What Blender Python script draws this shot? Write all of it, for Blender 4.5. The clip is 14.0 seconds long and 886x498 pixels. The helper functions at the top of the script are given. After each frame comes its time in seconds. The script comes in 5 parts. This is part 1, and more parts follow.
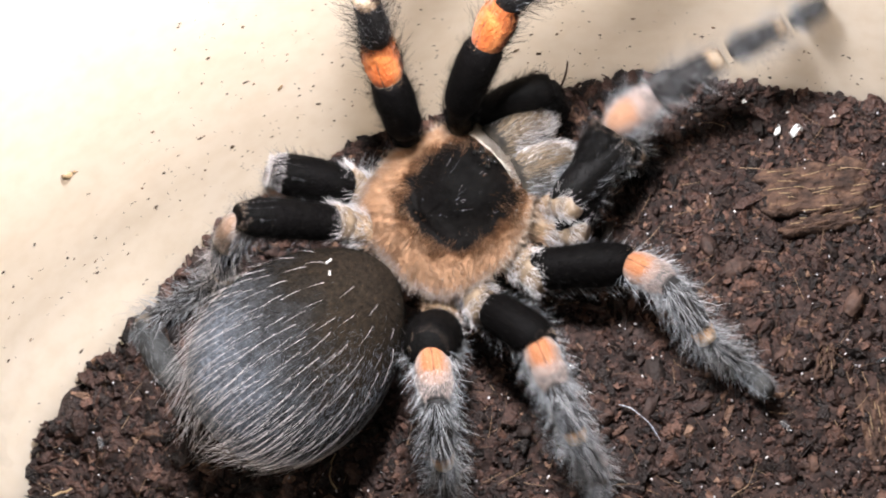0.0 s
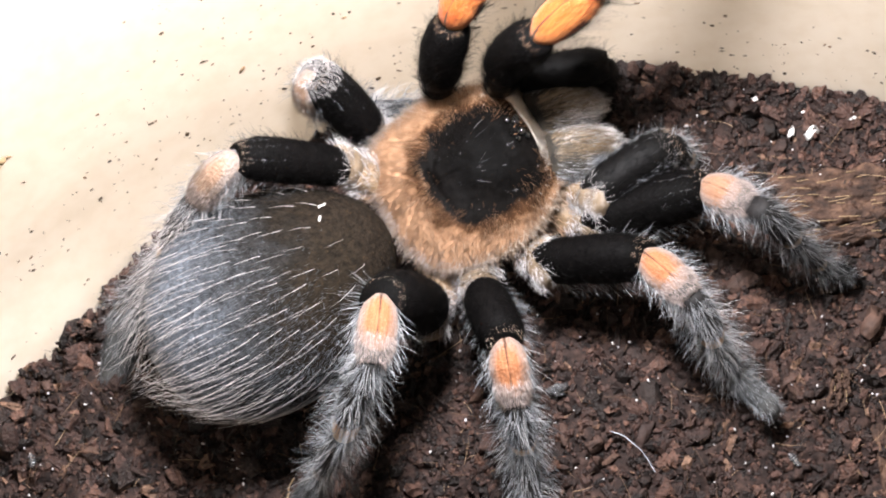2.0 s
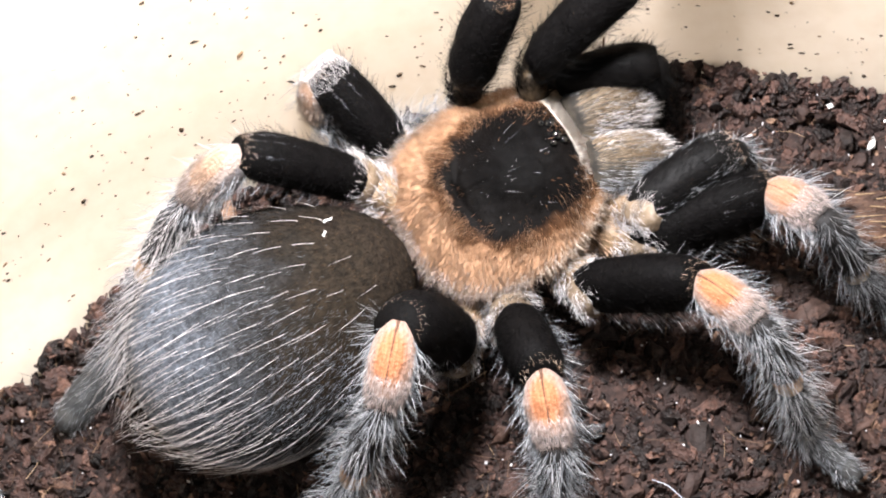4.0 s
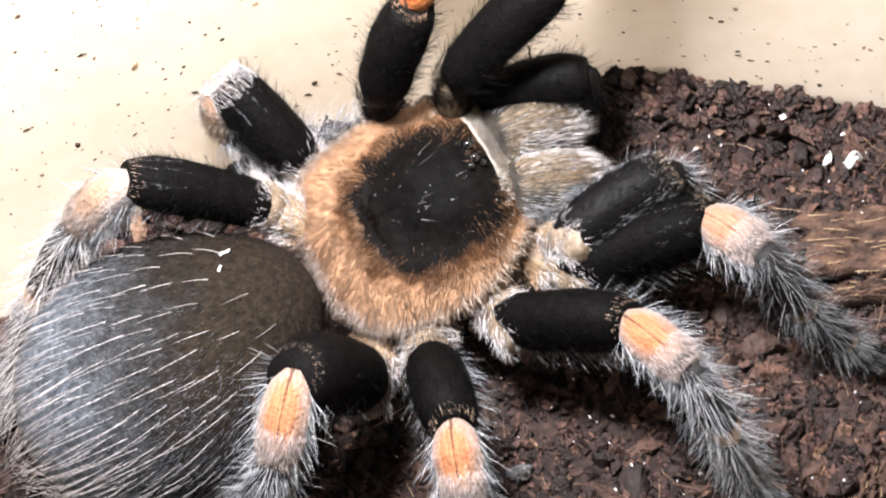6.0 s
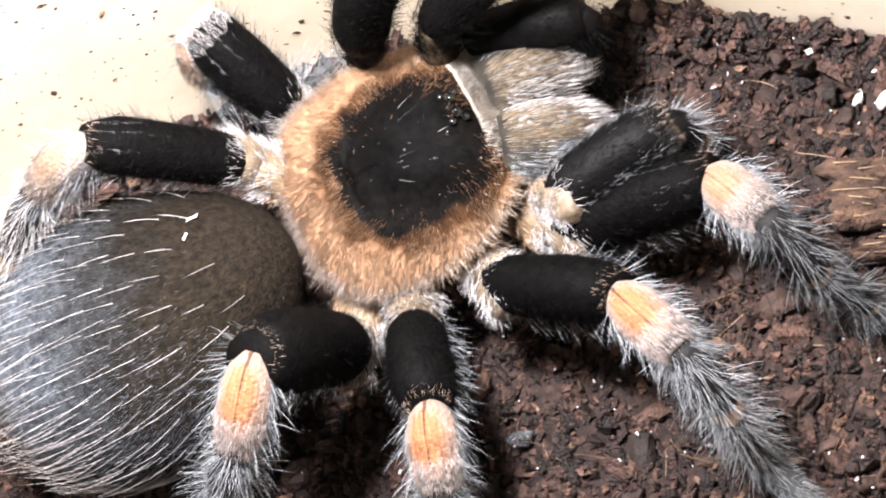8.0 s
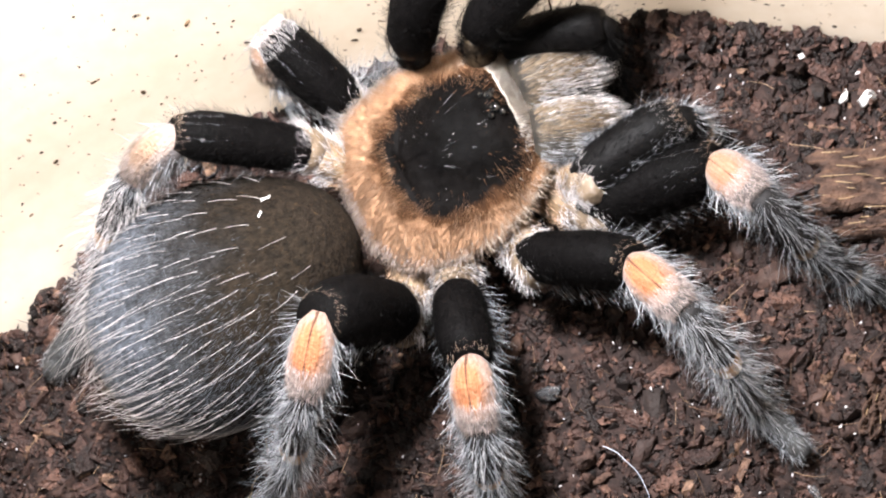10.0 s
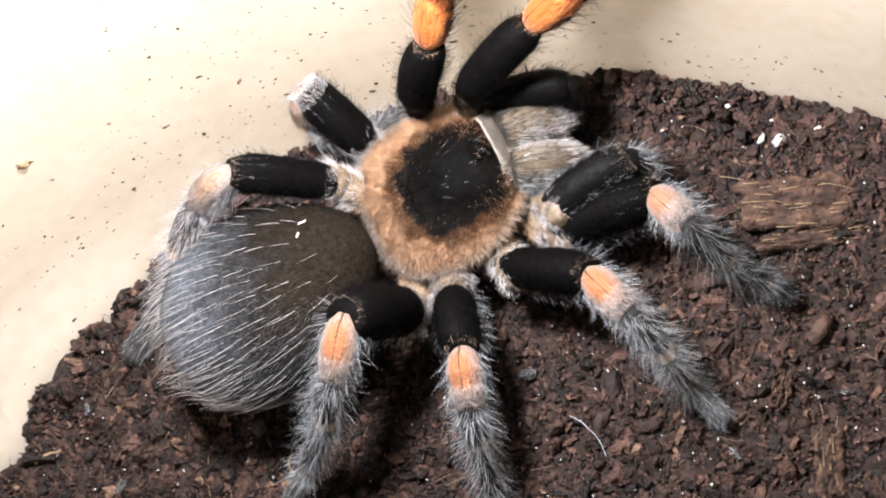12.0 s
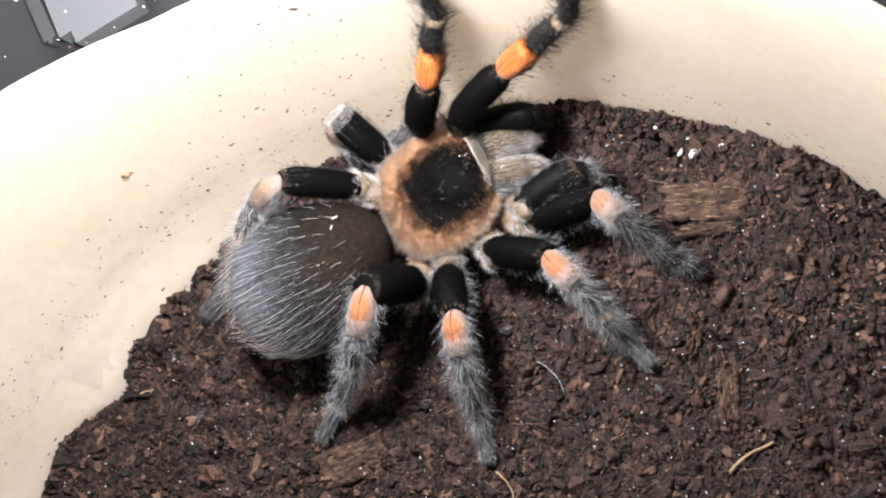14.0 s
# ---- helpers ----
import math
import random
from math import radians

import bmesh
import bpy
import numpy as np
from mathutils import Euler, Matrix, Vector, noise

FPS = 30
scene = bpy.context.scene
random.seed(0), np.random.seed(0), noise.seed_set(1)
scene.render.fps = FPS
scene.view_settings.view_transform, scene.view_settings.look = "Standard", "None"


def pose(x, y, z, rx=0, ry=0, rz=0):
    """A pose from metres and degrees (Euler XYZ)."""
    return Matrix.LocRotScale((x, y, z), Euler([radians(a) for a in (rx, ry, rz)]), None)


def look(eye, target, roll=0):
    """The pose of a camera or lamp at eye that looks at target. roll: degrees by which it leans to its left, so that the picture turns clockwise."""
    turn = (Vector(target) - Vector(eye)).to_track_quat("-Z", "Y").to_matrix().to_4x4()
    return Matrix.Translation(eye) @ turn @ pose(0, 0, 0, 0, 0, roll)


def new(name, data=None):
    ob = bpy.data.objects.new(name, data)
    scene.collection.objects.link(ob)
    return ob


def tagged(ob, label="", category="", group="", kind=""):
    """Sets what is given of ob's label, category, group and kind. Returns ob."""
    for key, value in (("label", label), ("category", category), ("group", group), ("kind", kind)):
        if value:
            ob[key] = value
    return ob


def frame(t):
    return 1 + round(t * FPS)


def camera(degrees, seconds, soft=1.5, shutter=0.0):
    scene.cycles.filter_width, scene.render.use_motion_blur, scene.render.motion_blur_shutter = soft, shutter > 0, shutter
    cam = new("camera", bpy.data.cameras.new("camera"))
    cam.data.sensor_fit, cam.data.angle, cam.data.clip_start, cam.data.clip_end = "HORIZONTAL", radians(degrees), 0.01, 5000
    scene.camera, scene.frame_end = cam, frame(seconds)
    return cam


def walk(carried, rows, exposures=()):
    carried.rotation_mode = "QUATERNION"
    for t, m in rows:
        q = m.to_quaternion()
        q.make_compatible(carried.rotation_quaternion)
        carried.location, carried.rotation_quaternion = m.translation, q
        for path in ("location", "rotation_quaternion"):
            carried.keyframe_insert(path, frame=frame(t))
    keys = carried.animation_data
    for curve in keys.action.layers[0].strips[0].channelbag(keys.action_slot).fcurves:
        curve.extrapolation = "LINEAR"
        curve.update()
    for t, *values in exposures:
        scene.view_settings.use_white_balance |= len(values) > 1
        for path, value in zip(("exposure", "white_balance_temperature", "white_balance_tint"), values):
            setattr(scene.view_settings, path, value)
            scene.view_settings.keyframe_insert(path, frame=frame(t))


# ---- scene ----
import itertools

cam = camera(26, 14.0, soft=2.0, shutter=0.5)
PATH = [
    (0, look((-0.01936, -0.10605, 0.26159), (-0.02358, -0.05033, 0.06955), -23.046)),
    (0.5, look((-0.01930, -0.10455, 0.25532), (-0.02210, -0.04947, 0.06308), -21.254)),
    (1, look((-0.02106, -0.10349, 0.24896), (-0.02266, -0.04868, 0.05662), -19.515)),
    (1.5, look((-0.02102, -0.10021, 0.24262), (-0.02186, -0.04548, 0.05026), -18.630)),
    (2, look((-0.02147, -0.09773, 0.23647), (-0.02185, -0.04307, 0.04409), -17.834)),
    (2.5, look((-0.01736, -0.10329, 0.22636), (-0.02043, -0.04113, 0.03628), -20.012)),
    (4.8, look((-0.00585, -0.10758, 0.19312), (-0.02084, -0.03318, 0.00808), -26.548)),
    (5, look((-0.00319, -0.10757, 0.19116), (-0.01896, -0.03360, 0.00601), -27.295)),
    (5.5, look((0.00254, -0.10311, 0.18887), (-0.01493, -0.03259, 0.00254), -29.542)),
    (6, look((0.00539, -0.09388, 0.18852), (-0.01545, -0.02771, 0.00093), -32.516)),
    (6.5, look((0.01049, -0.08695, 0.18623), (-0.01543, -0.02533, -0.00227), -37.474)),
    (7, look((0.01358, -0.08339, 0.18289), (-0.01777, -0.02548, -0.00596), -42.644)),
    (7.5, look((0.02070, -0.08023, 0.17876), (-0.01895, -0.02661, -0.00980), -50.399)),
    (8, look((0.02657, -0.07998, 0.17543), (-0.01988, -0.02921, -0.01236), -56.627)),
    (8.2, look((0.02544, -0.08056, 0.17519), (-0.02194, -0.02981, -0.01238), -57.078)),
    (10.3, look((0.03406, -0.09130, 0.20693), (-0.01588, -0.03766, 0.02084), -56.908)),
    (10.5, look((0.03641, -0.08951, 0.21167), (-0.01465, -0.03852, 0.02514), -58.948)),
    (11, look((0.04062, -0.09194, 0.22343), (-0.01127, -0.04169, 0.03693), -59.774)),
    (11.5, look((0.04539, -0.09563, 0.23563), (-0.00750, -0.04533, 0.04942), -60.308)),
    (12, look((0.05065, -0.09883, 0.24954), (-0.00319, -0.04915, 0.06344), -61.147)),
    (12.5, look((0.05694, -0.10322, 0.26428), (0.00168, -0.05359, 0.07858), -61.893)),
    (13, look((0.06393, -0.10637, 0.28174), (0.00736, -0.05859, 0.09595), -63.655)),
    (13.5, look((0.07343, -0.11079, 0.30236), (0.01491, -0.06395, 0.11694), -65.126)),
    (14, look((0.08425, -0.11539, 0.32609), (0.02393, -0.06960, 0.14098), -66.530)),
]
walk(cam, PATH, exposures=((0.0, 0.4), (2.5, 0.6), (5.5, 0.86), (6.5, 0.74), (8.0, 0.98), (11.0, 0.65), (14.0, 0.36)))

# ---- light ----
world = bpy.data.worlds.new("room_light")
scene.world = world
world.use_nodes = True
world.node_tree.nodes["Background"].inputs[0].default_value = (0.93, 0.96, 1.0, 1)
world.node_tree.nodes["Background"].inputs[1].default_value = 0.08
lamp = new("lamp_light", bpy.data.lights.new("lamp_light", "POINT"))
lamp.data.energy, lamp.data.shadow_soft_size, lamp.data.color = 2.0, 0.009, (0.985, 0.97, 1.0)
lamp.location = (-0.010, -0.009, 0.128)
# unseen area lamp, added behind the tub so that its wall glows
backlight = new("wall_backlight", bpy.data.lights.new("wall_backlight", "AREA"))
backlight.data.shape, backlight.data.size, backlight.data.size_y, backlight.data.energy, backlight.data.color = "RECTANGLE", 0.34, 0.2, 2.3, (1.0, 0.95, 0.95)
backlight.matrix_world = look((-0.08, 0.34, 0.14), (-0.04, -0.02, 0.03))

# ---- helpers: all lengths below are in centimetres and turned to metres when a mesh is made ----
CM = 0.01
rng = np.random.default_rng(7)


def mesh_of(name, verts, faces, smooth=True):
    """A mesh from arrays of places (cm) and of triangles or quads."""
    me = bpy.data.meshes.new(name)
    verts = np.asarray(verts, np.float32) * CM
    groups = [np.asarray(f, np.int32) for f in (faces if isinstance(faces, list) else [faces]) if len(f)]
    me.vertices.add(len(verts))
    me.vertices.foreach_set("co", verts.ravel())
    total = np.concatenate([np.full(len(f), f.shape[1], np.int32) for f in groups])
    me.loops.add(int(total.sum()))
    me.loops.foreach_set("vertex_index", np.concatenate([f.ravel() for f in groups]))
    me.polygons.add(len(total))
    me.polygons.foreach_set("loop_start", np.concatenate([[0], np.cumsum(total)[:-1]]).astype(np.int32))
    me.polygons.foreach_set("use_smooth", np.full(len(total), smooth))
    me.update(calc_edges=True)
    me.validate()
    return me


def part(name, geo, material, parent=None, label="", kind="", smooth=True):
    ob = new(name, mesh_of(name, *geo, smooth=smooth))
    ob.data.materials.append(material)
    ob.parent = parent
    return tagged(ob, label=label, kind=kind)


def thing(name, geo, material, label, category, group="", kind="", smooth=True, at=None):
    ob = part(name, geo, material, None, label, kind, smooth)
    if at is not None:
        ob.matrix_world = at
    return tagged(ob, category=category, group=group)


def cmpose(x, y, z, rx=0, ry=0, rz=0):
    return pose(x * CM, y * CM, z * CM, rx, ry, rz)


def lathe(xs, ry, rz, cy=None, cz=None, sides=16):
    """A closed tube along x with elliptic rings."""
    xs, ry, rz = map(np.asarray, (xs, ry, rz))
    cy = np.zeros(len(xs)) if cy is None else np.asarray(cy)
    cz = np.zeros(len(xs)) if cz is None else np.asarray(cz)
    a = np.linspace(0, 2 * np.pi, sides, endpoint=False)
    v = np.stack([np.repeat(xs, sides), (cy[:, None] + ry[:, None] * np.cos(a)).ravel(), (cz[:, None] + rz[:, None] * np.sin(a)).ravel()], 1)
    v = np.concatenate([v, [[xs[0], cy[0], cz[0]], [xs[-1], cy[-1], cz[-1]]]])
    i, j = np.meshgrid(np.arange(len(xs) - 1), np.arange(sides), indexing="ij")
    k = (j + 1) % sides
    quads = np.stack([i * sides + j, i * sides + k, (i + 1) * sides + k, (i + 1) * sides + j], -1).reshape(-1, 4)
    n, b = len(xs) * sides, (len(xs) - 1) * sides
    s = np.arange(sides)
    r = (s + 1) % sides
    caps = np.concatenate([np.stack([r, s, np.full(sides, n)], 1), np.stack([b + s, b + r, np.full(sides, n + 1)], 1)])
    return v, [quads, caps]


def unit(v):
    return v / np.maximum(np.linalg.norm(v, axis=-1, keepdims=True), 1e-9)


def bristles(roots, ways, lengths, radius, droop=None, steps=3):
    """Tapered three-sided hairs from arrays of roots and directions; droop is added along the hair."""
    roots, ways = np.asarray(roots, float), unit(np.asarray(ways, float))
    n = len(roots)
    lengths = np.broadcast_to(lengths, n)[:, None]
    radius = np.broadcast_to(radius, n)[:, None]
    droop = np.zeros((n, 3)) if droop is None else np.broadcast_to(droop, (n, 3))
    side = unit(np.cross(ways, unit(np.array([0.3, 0.5, 0.81]) + 0 * ways)))
    over = np.cross(ways, side)
    rings = []
    for k in range(steps):
        f = k / steps
        mid = roots + lengths * (ways * f + droop * f * f)
        r = radius * (1 - 0.55 * f)
        rings += [mid + r * (np.cos(q) * side + np.sin(q) * over) for q in (0.0, 2.094, 4.189)]
    rings.append(roots + lengths * (ways + droop))
    m = 3 * steps + 1
    v = np.stack(rings, 1).reshape(-1, 3)
    base = (np.arange(n) * m)[:, None]
    quads = [base + np.array([[3 * k + j, 3 * k + (j + 1) % 3, 3 * k + 3 + (j + 1) % 3, 3 * k + 3 + j]]) for k in range(steps - 1) for j in range(3)]
    e = 3 * (steps - 1)
    tris = np.concatenate([base + np.array([[e + j, e + (j + 1) % 3, e + 3]]) for j in range(3)])
    return v, [np.concatenate(quads), tris] if quads else [tris]


def joined(parts):
    """Several (verts, faces) as one."""
    vs, qs, ts, n = [], [], [], 0
    for v, f in parts:
        for g in f if isinstance(f, list) else [f]:
            (qs if g.shape[1] == 4 else ts).append(np.asarray(g) + n)
        vs.append(v)
        n += len(v)
    return np.concatenate(vs), [np.concatenate(g) for g in (qs, ts) if g]


# ---- materials ----
def material(name, rough=0.6, spec=0.4, sheen=0.0, bump=0.0, bump_scale=900, metal=0.0):
    """A node material; returns it with its tree, shader and a function that adds a node."""
    m = bpy.data.materials.new(name)
    m.use_nodes = True
    t = m.node_tree
    b = t.nodes["Principled BSDF"]
    b.inputs["Roughness"].default_value, b.inputs["Specular IOR Level"].default_value = rough, spec
    b.inputs["Metallic"].default_value, b.inputs["Sheen Weight"].default_value = metal, sheen

    def add(kind, **values):
        n = t.nodes.new(kind)
        for k, v in values.items():
            n.inputs[k.replace("_", " ")].default_value = v
        return n

    if bump:
        c = t.nodes.new("ShaderNodeTexCoord")
        z = add("ShaderNodeTexNoise", Scale=bump_scale, Detail=6.0)
        u = add("ShaderNodeBump", Strength=bump, Distance=0.0006)
        t.links.new(c.outputs["Object"], z.inputs["Vector"])
        t.links.new(z.outputs["Fac"], u.inputs["Height"])
        t.links.new(u.outputs["Normal"], b.inputs["Normal"])
    return m, t, b, add


def ramp(t, stops):
    r = t.nodes.new("ShaderNodeValToRGB")
    e = r.color_ramp.elements
    while len(e) < len(stops):
        e.new(0.5)
    for k, (at, c) in zip(e, stops):
        k.position, k.color = at, (*c, 1)
    return r


def noisy(name, stops, scale=600, rough=0.6, spec=0.4, sheen=0.0, bump=0.4, bump_scale=900, detail=5.0):
    """Colour by noise at real-world size."""
    m, t, b, add = material(name, rough, spec, sheen, bump, bump_scale)
    c, z, r = t.nodes.new("ShaderNodeTexCoord"), add("ShaderNodeTexNoise", Scale=scale, Detail=detail), ramp(t, stops)
    t.links.new(c.outputs["Object"], z.inputs["Vector"])
    t.links.new(z.outputs["Fac"], r.inputs["Fac"])
    t.links.new(r.outputs["Color"], b.inputs["Base Color"])
    return m


def islands(name, stops, rough=0.5, spec=0.4, bump=0.0, bump_scale=1500, grain=0.0):
    """Colour that differs from hair to hair or crumb to crumb."""
    m, t, b, add = material(name, rough, spec, 0, bump, bump_scale)
    g, r = t.nodes.new("ShaderNodeNewGeometry"), ramp(t, stops)
    t.links.new(g.outputs["Random Per Island"], r.inputs["Fac"])
    out = r.outputs["Color"]
    if grain:
        c, z = t.nodes.new("ShaderNodeTexCoord"), add("ShaderNodeTexNoise", Scale=grain, Detail=5.0)
        k = ramp(t, [(0.3, (0.45, 0.42, 0.4)), (0.7, (1.5, 1.45, 1.4))])
        x = t.nodes.new("ShaderNodeMix")
        x.data_type, x.blend_type = "RGBA", "MULTIPLY"
        x.inputs[0].default_value = 1.0
        t.links.new(c.outputs["Object"], z.inputs["Vector"])
        t.links.new(z.outputs["Fac"], k.inputs["Fac"])
        t.links.new(out, x.inputs[6])
        t.links.new(k.outputs["Color"], x.inputs[7])
        out = x.outputs[2]
    t.links.new(out, b.inputs["Base Color"])
    return m


def chain(t, op, a, b):
    n = t.nodes.new("ShaderNodeMath")
    n.operation = op
    for k, v in enumerate((a, b)):
        if isinstance(v, (int, float)):
            n.inputs[k].default_value = v
        else:
            t.links.new(v, n.inputs[k])
    return n.outputs[0]


BLACK = noisy("black_velvet", [(0.3, (0.0018, 0.0016, 0.0016)), (0.75, (0.0035, 0.003, 0.003))], 900, 0.6, 0.1, 0.0, 0.2, 2500)
HAIR_PALE = islands("pale_bristle", [(0.0, (0.18, 0.175, 0.18)), (0.5, (0.44, 0.42, 0.42)), (1.0, (0.78, 0.71, 0.69))], 0.38, 0.5)
HAIR_GREY = islands("grey_bristle", [(0.0, (0.02, 0.021, 0.024)), (0.5, (0.11, 0.117, 0.13)), (1.0, (0.40, 0.40, 0.41))], 0.42, 0.5)
HAIR_WHITE = islands("white_bristle", [(0.0, (0.4, 0.37, 0.37)), (0.5, (0.62, 0.57, 0.56)), (1.0, (0.86, 0.8, 0.78))], 0.35, 0.5)
HAIR_UMBER = islands("umber_fuzz", [(0.0, (0.004, 0.0032, 0.0026)), (0.6, (0.012, 0.0095, 0.0075)), (0.95, (0.03, 0.024, 0.018)), (1.0, (0.12, 0.07, 0.033))], 0.6, 0.06)
# blue-grey down, its tone raised to imitate glare on the abdomen
HAIR_DOWN = islands("blue_grey_down", [(0.0, (0.055, 0.062, 0.075)), (0.5, (0.13, 0.147, 0.172)), (1.0, (0.26, 0.285, 0.32))], 0.45, 0.45)
HAIR_DARK = islands("dark_fuzz", [(0.0, (0.0016, 0.0015, 0.0015)), (0.8, (0.004, 0.0037, 0.0037)), (1.0, (0.014, 0.0135, 0.013))], 0.5, 0.03)
HAIR_TAN = islands("tan_fuzz", [(0.0, (0.3, 0.165, 0.09)), (0.5, (0.46, 0.285, 0.175)), (1.0, (0.64, 0.47, 0.35))], 0.5, 0.35)
HAIR_RIM = islands("cream_rim", [(0.0, (0.55, 0.45, 0.36)), (0.5, (0.76, 0.69, 0.61)), (1.0, (0.9, 0.86, 0.81))], 0.45, 0.4)
HAIR_RUST = islands("rust_fuzz", [(0.0, (0.06, 0.026, 0.013)), (0.5, (0.22, 0.11, 0.055)), (1.0, (0.42, 0.25, 0.145))], 0.5, 0.35)
HAIR_LEG = islands("leg_bristle", [(0.0, (0.09, 0.098, 0.11)), (0.5, (0.28, 0.295, 0.32)), (1.0, (0.62, 0.61, 0.62))], 0.4, 0.45)
HAIR_GOLD = islands("golden_fuzz", [(0.0, (0.08, 0.052, 0.03)), (0.6, (0.17, 0.118, 0.07)), (1.0, (0.3, 0.235, 0.165))], 0.45, 0.4)
LINT = noisy("white_flake", [(0.3, (0.42, 0.41, 0.4)), (0.7, (0.75, 0.73, 0.71))], 700, 0.4)
HAIR_CREAM = islands("cream_fuzz", [(0.0, (0.26, 0.16, 0.1)), (0.5, (0.42, 0.31, 0.23)), (1.0, (0.62, 0.54, 0.47))], 0.45, 0.4)
HAIR_BLUSH = islands("blush_fuzz", [(0.0, (0.2, 0.15, 0.13)), (0.5, (0.34, 0.27, 0.245)), (1.0, (0.54, 0.46, 0.44))], 0.45, 0.4)
HAIR_SALMON = islands("salmon_fuzz", [(0.0, (0.24, 0.088, 0.035)), (0.5, (0.33, 0.15, 0.075)), (1.0, (0.43, 0.27, 0.18))], 0.5, 0.3)
HAIR_ORANGE = islands("orange_fuzz", [(0.0, (0.3, 0.06, 0.009)), (0.6, (0.42, 0.11, 0.02)), (1.0, (0.54, 0.25, 0.09))], 0.5, 0.35)
GREY_SKIN = noisy("grey_brown_skin", [(0.3, (0.03, 0.027, 0.025)), (0.6, (0.085, 0.075, 0.066)), (0.8, (0.16, 0.13, 0.105))], 700, 0.7, 0.25, 0.1)
COXA_SKIN = noisy("tan_coxa_skin", [(0.3, (0.08, 0.05, 0.028)), (0.6, (0.24, 0.16, 0.09)), (0.8, (0.4, 0.3, 0.2))], 500, 0.55, 0.4, 0.1)

TROCHANTER_DARK = noisy("dark_hip_skin", [(0.3, (0.012, 0.009, 0.006)), (0.6, (0.04, 0.026, 0.014)), (0.8, (0.11, 0.075, 0.04))], 500, 0.5, 0.3)
TROCHANTER = noisy("brown_hip_skin", [(0.3, (0.07, 0.048, 0.03)), (0.6, (0.19, 0.14, 0.095)), (0.8, (0.36, 0.3, 0.255))], 500, 0.5, 0.4)


def banded(name, base, band, tip, start=0.82, wide=0.06, spec=0.2):
    """A leg segment of one colour with a paler ring at its far end, ragged by noise."""
    m, t, b, add = material(name, 0.65, spec, 0.0, 0.25, 2500)
    c, s = t.nodes.new("ShaderNodeTexCoord"), t.nodes.new("ShaderNodeSeparateXYZ")
    z, n = add("ShaderNodeTexNoise", Scale=24.0, Detail=4.0), add("ShaderNodeTexNoise", Scale=900.0, Detail=4.0)
    t.links.new(c.outputs["Generated"], s.inputs[0])
    t.links.new(c.outputs["Generated"], z.inputs["Vector"])
    t.links.new(c.outputs["Object"], n.inputs["Vector"])
    f = chain(t, "ADD", s.outputs[0], chain(t, "MULTIPLY", chain(t, "SUBTRACT", z.outputs["Fac"], 0.5), 0.22))
    r = ramp(t, [(start - wide, base), (start, band), (0.985, tip)])
    t.links.new(f, r.inputs["Fac"])
    x = t.nodes.new("ShaderNodeMix")
    x.data_type, x.blend_type = "RGBA", "MULTIPLY"
    x.inputs[0].default_value = 0.7
    k = ramp(t, [(0.3, (0.5, 0.5, 0.5)), (0.7, (1.4, 1.4, 1.4))])
    t.links.new(n.outputs["Fac"], k.inputs["Fac"])
    t.links.new(r.outputs["Color"], x.inputs[6])
    t.links.new(k.outputs["Color"], x.inputs[7])
    t.links.new(x.outputs[2], b.inputs["Base Color"])
    return m


FEMUR = noisy("black_femur", [(0.3, (0.0018, 0.0016, 0.0016)), (0.75, (0.0036, 0.0032, 0.0032))], 900, 0.6, 0.03, 0.0, 0.3, 2500)
TIBIA = banded("grey_tibia", (0.013, 0.012, 0.012), (0.42, 0.26, 0.15), (0.5, 0.4, 0.3))
TIBIA_DARK = banded("black_tibia", (0.01, 0.009, 0.009), (0.2, 0.14, 0.09), (0.32, 0.25, 0.18), 0.88)
METATARSUS = banded("grey_metatarsus", (0.014, 0.0135, 0.0135), (0.13, 0.11, 0.09), (0.2, 0.17, 0.14), 0.88)
TARSUS = banded("grey_tarsus", (0.035, 0.036, 0.036), (0.06, 0.06, 0.058), (0.03, 0.03, 0.03), 0.8)


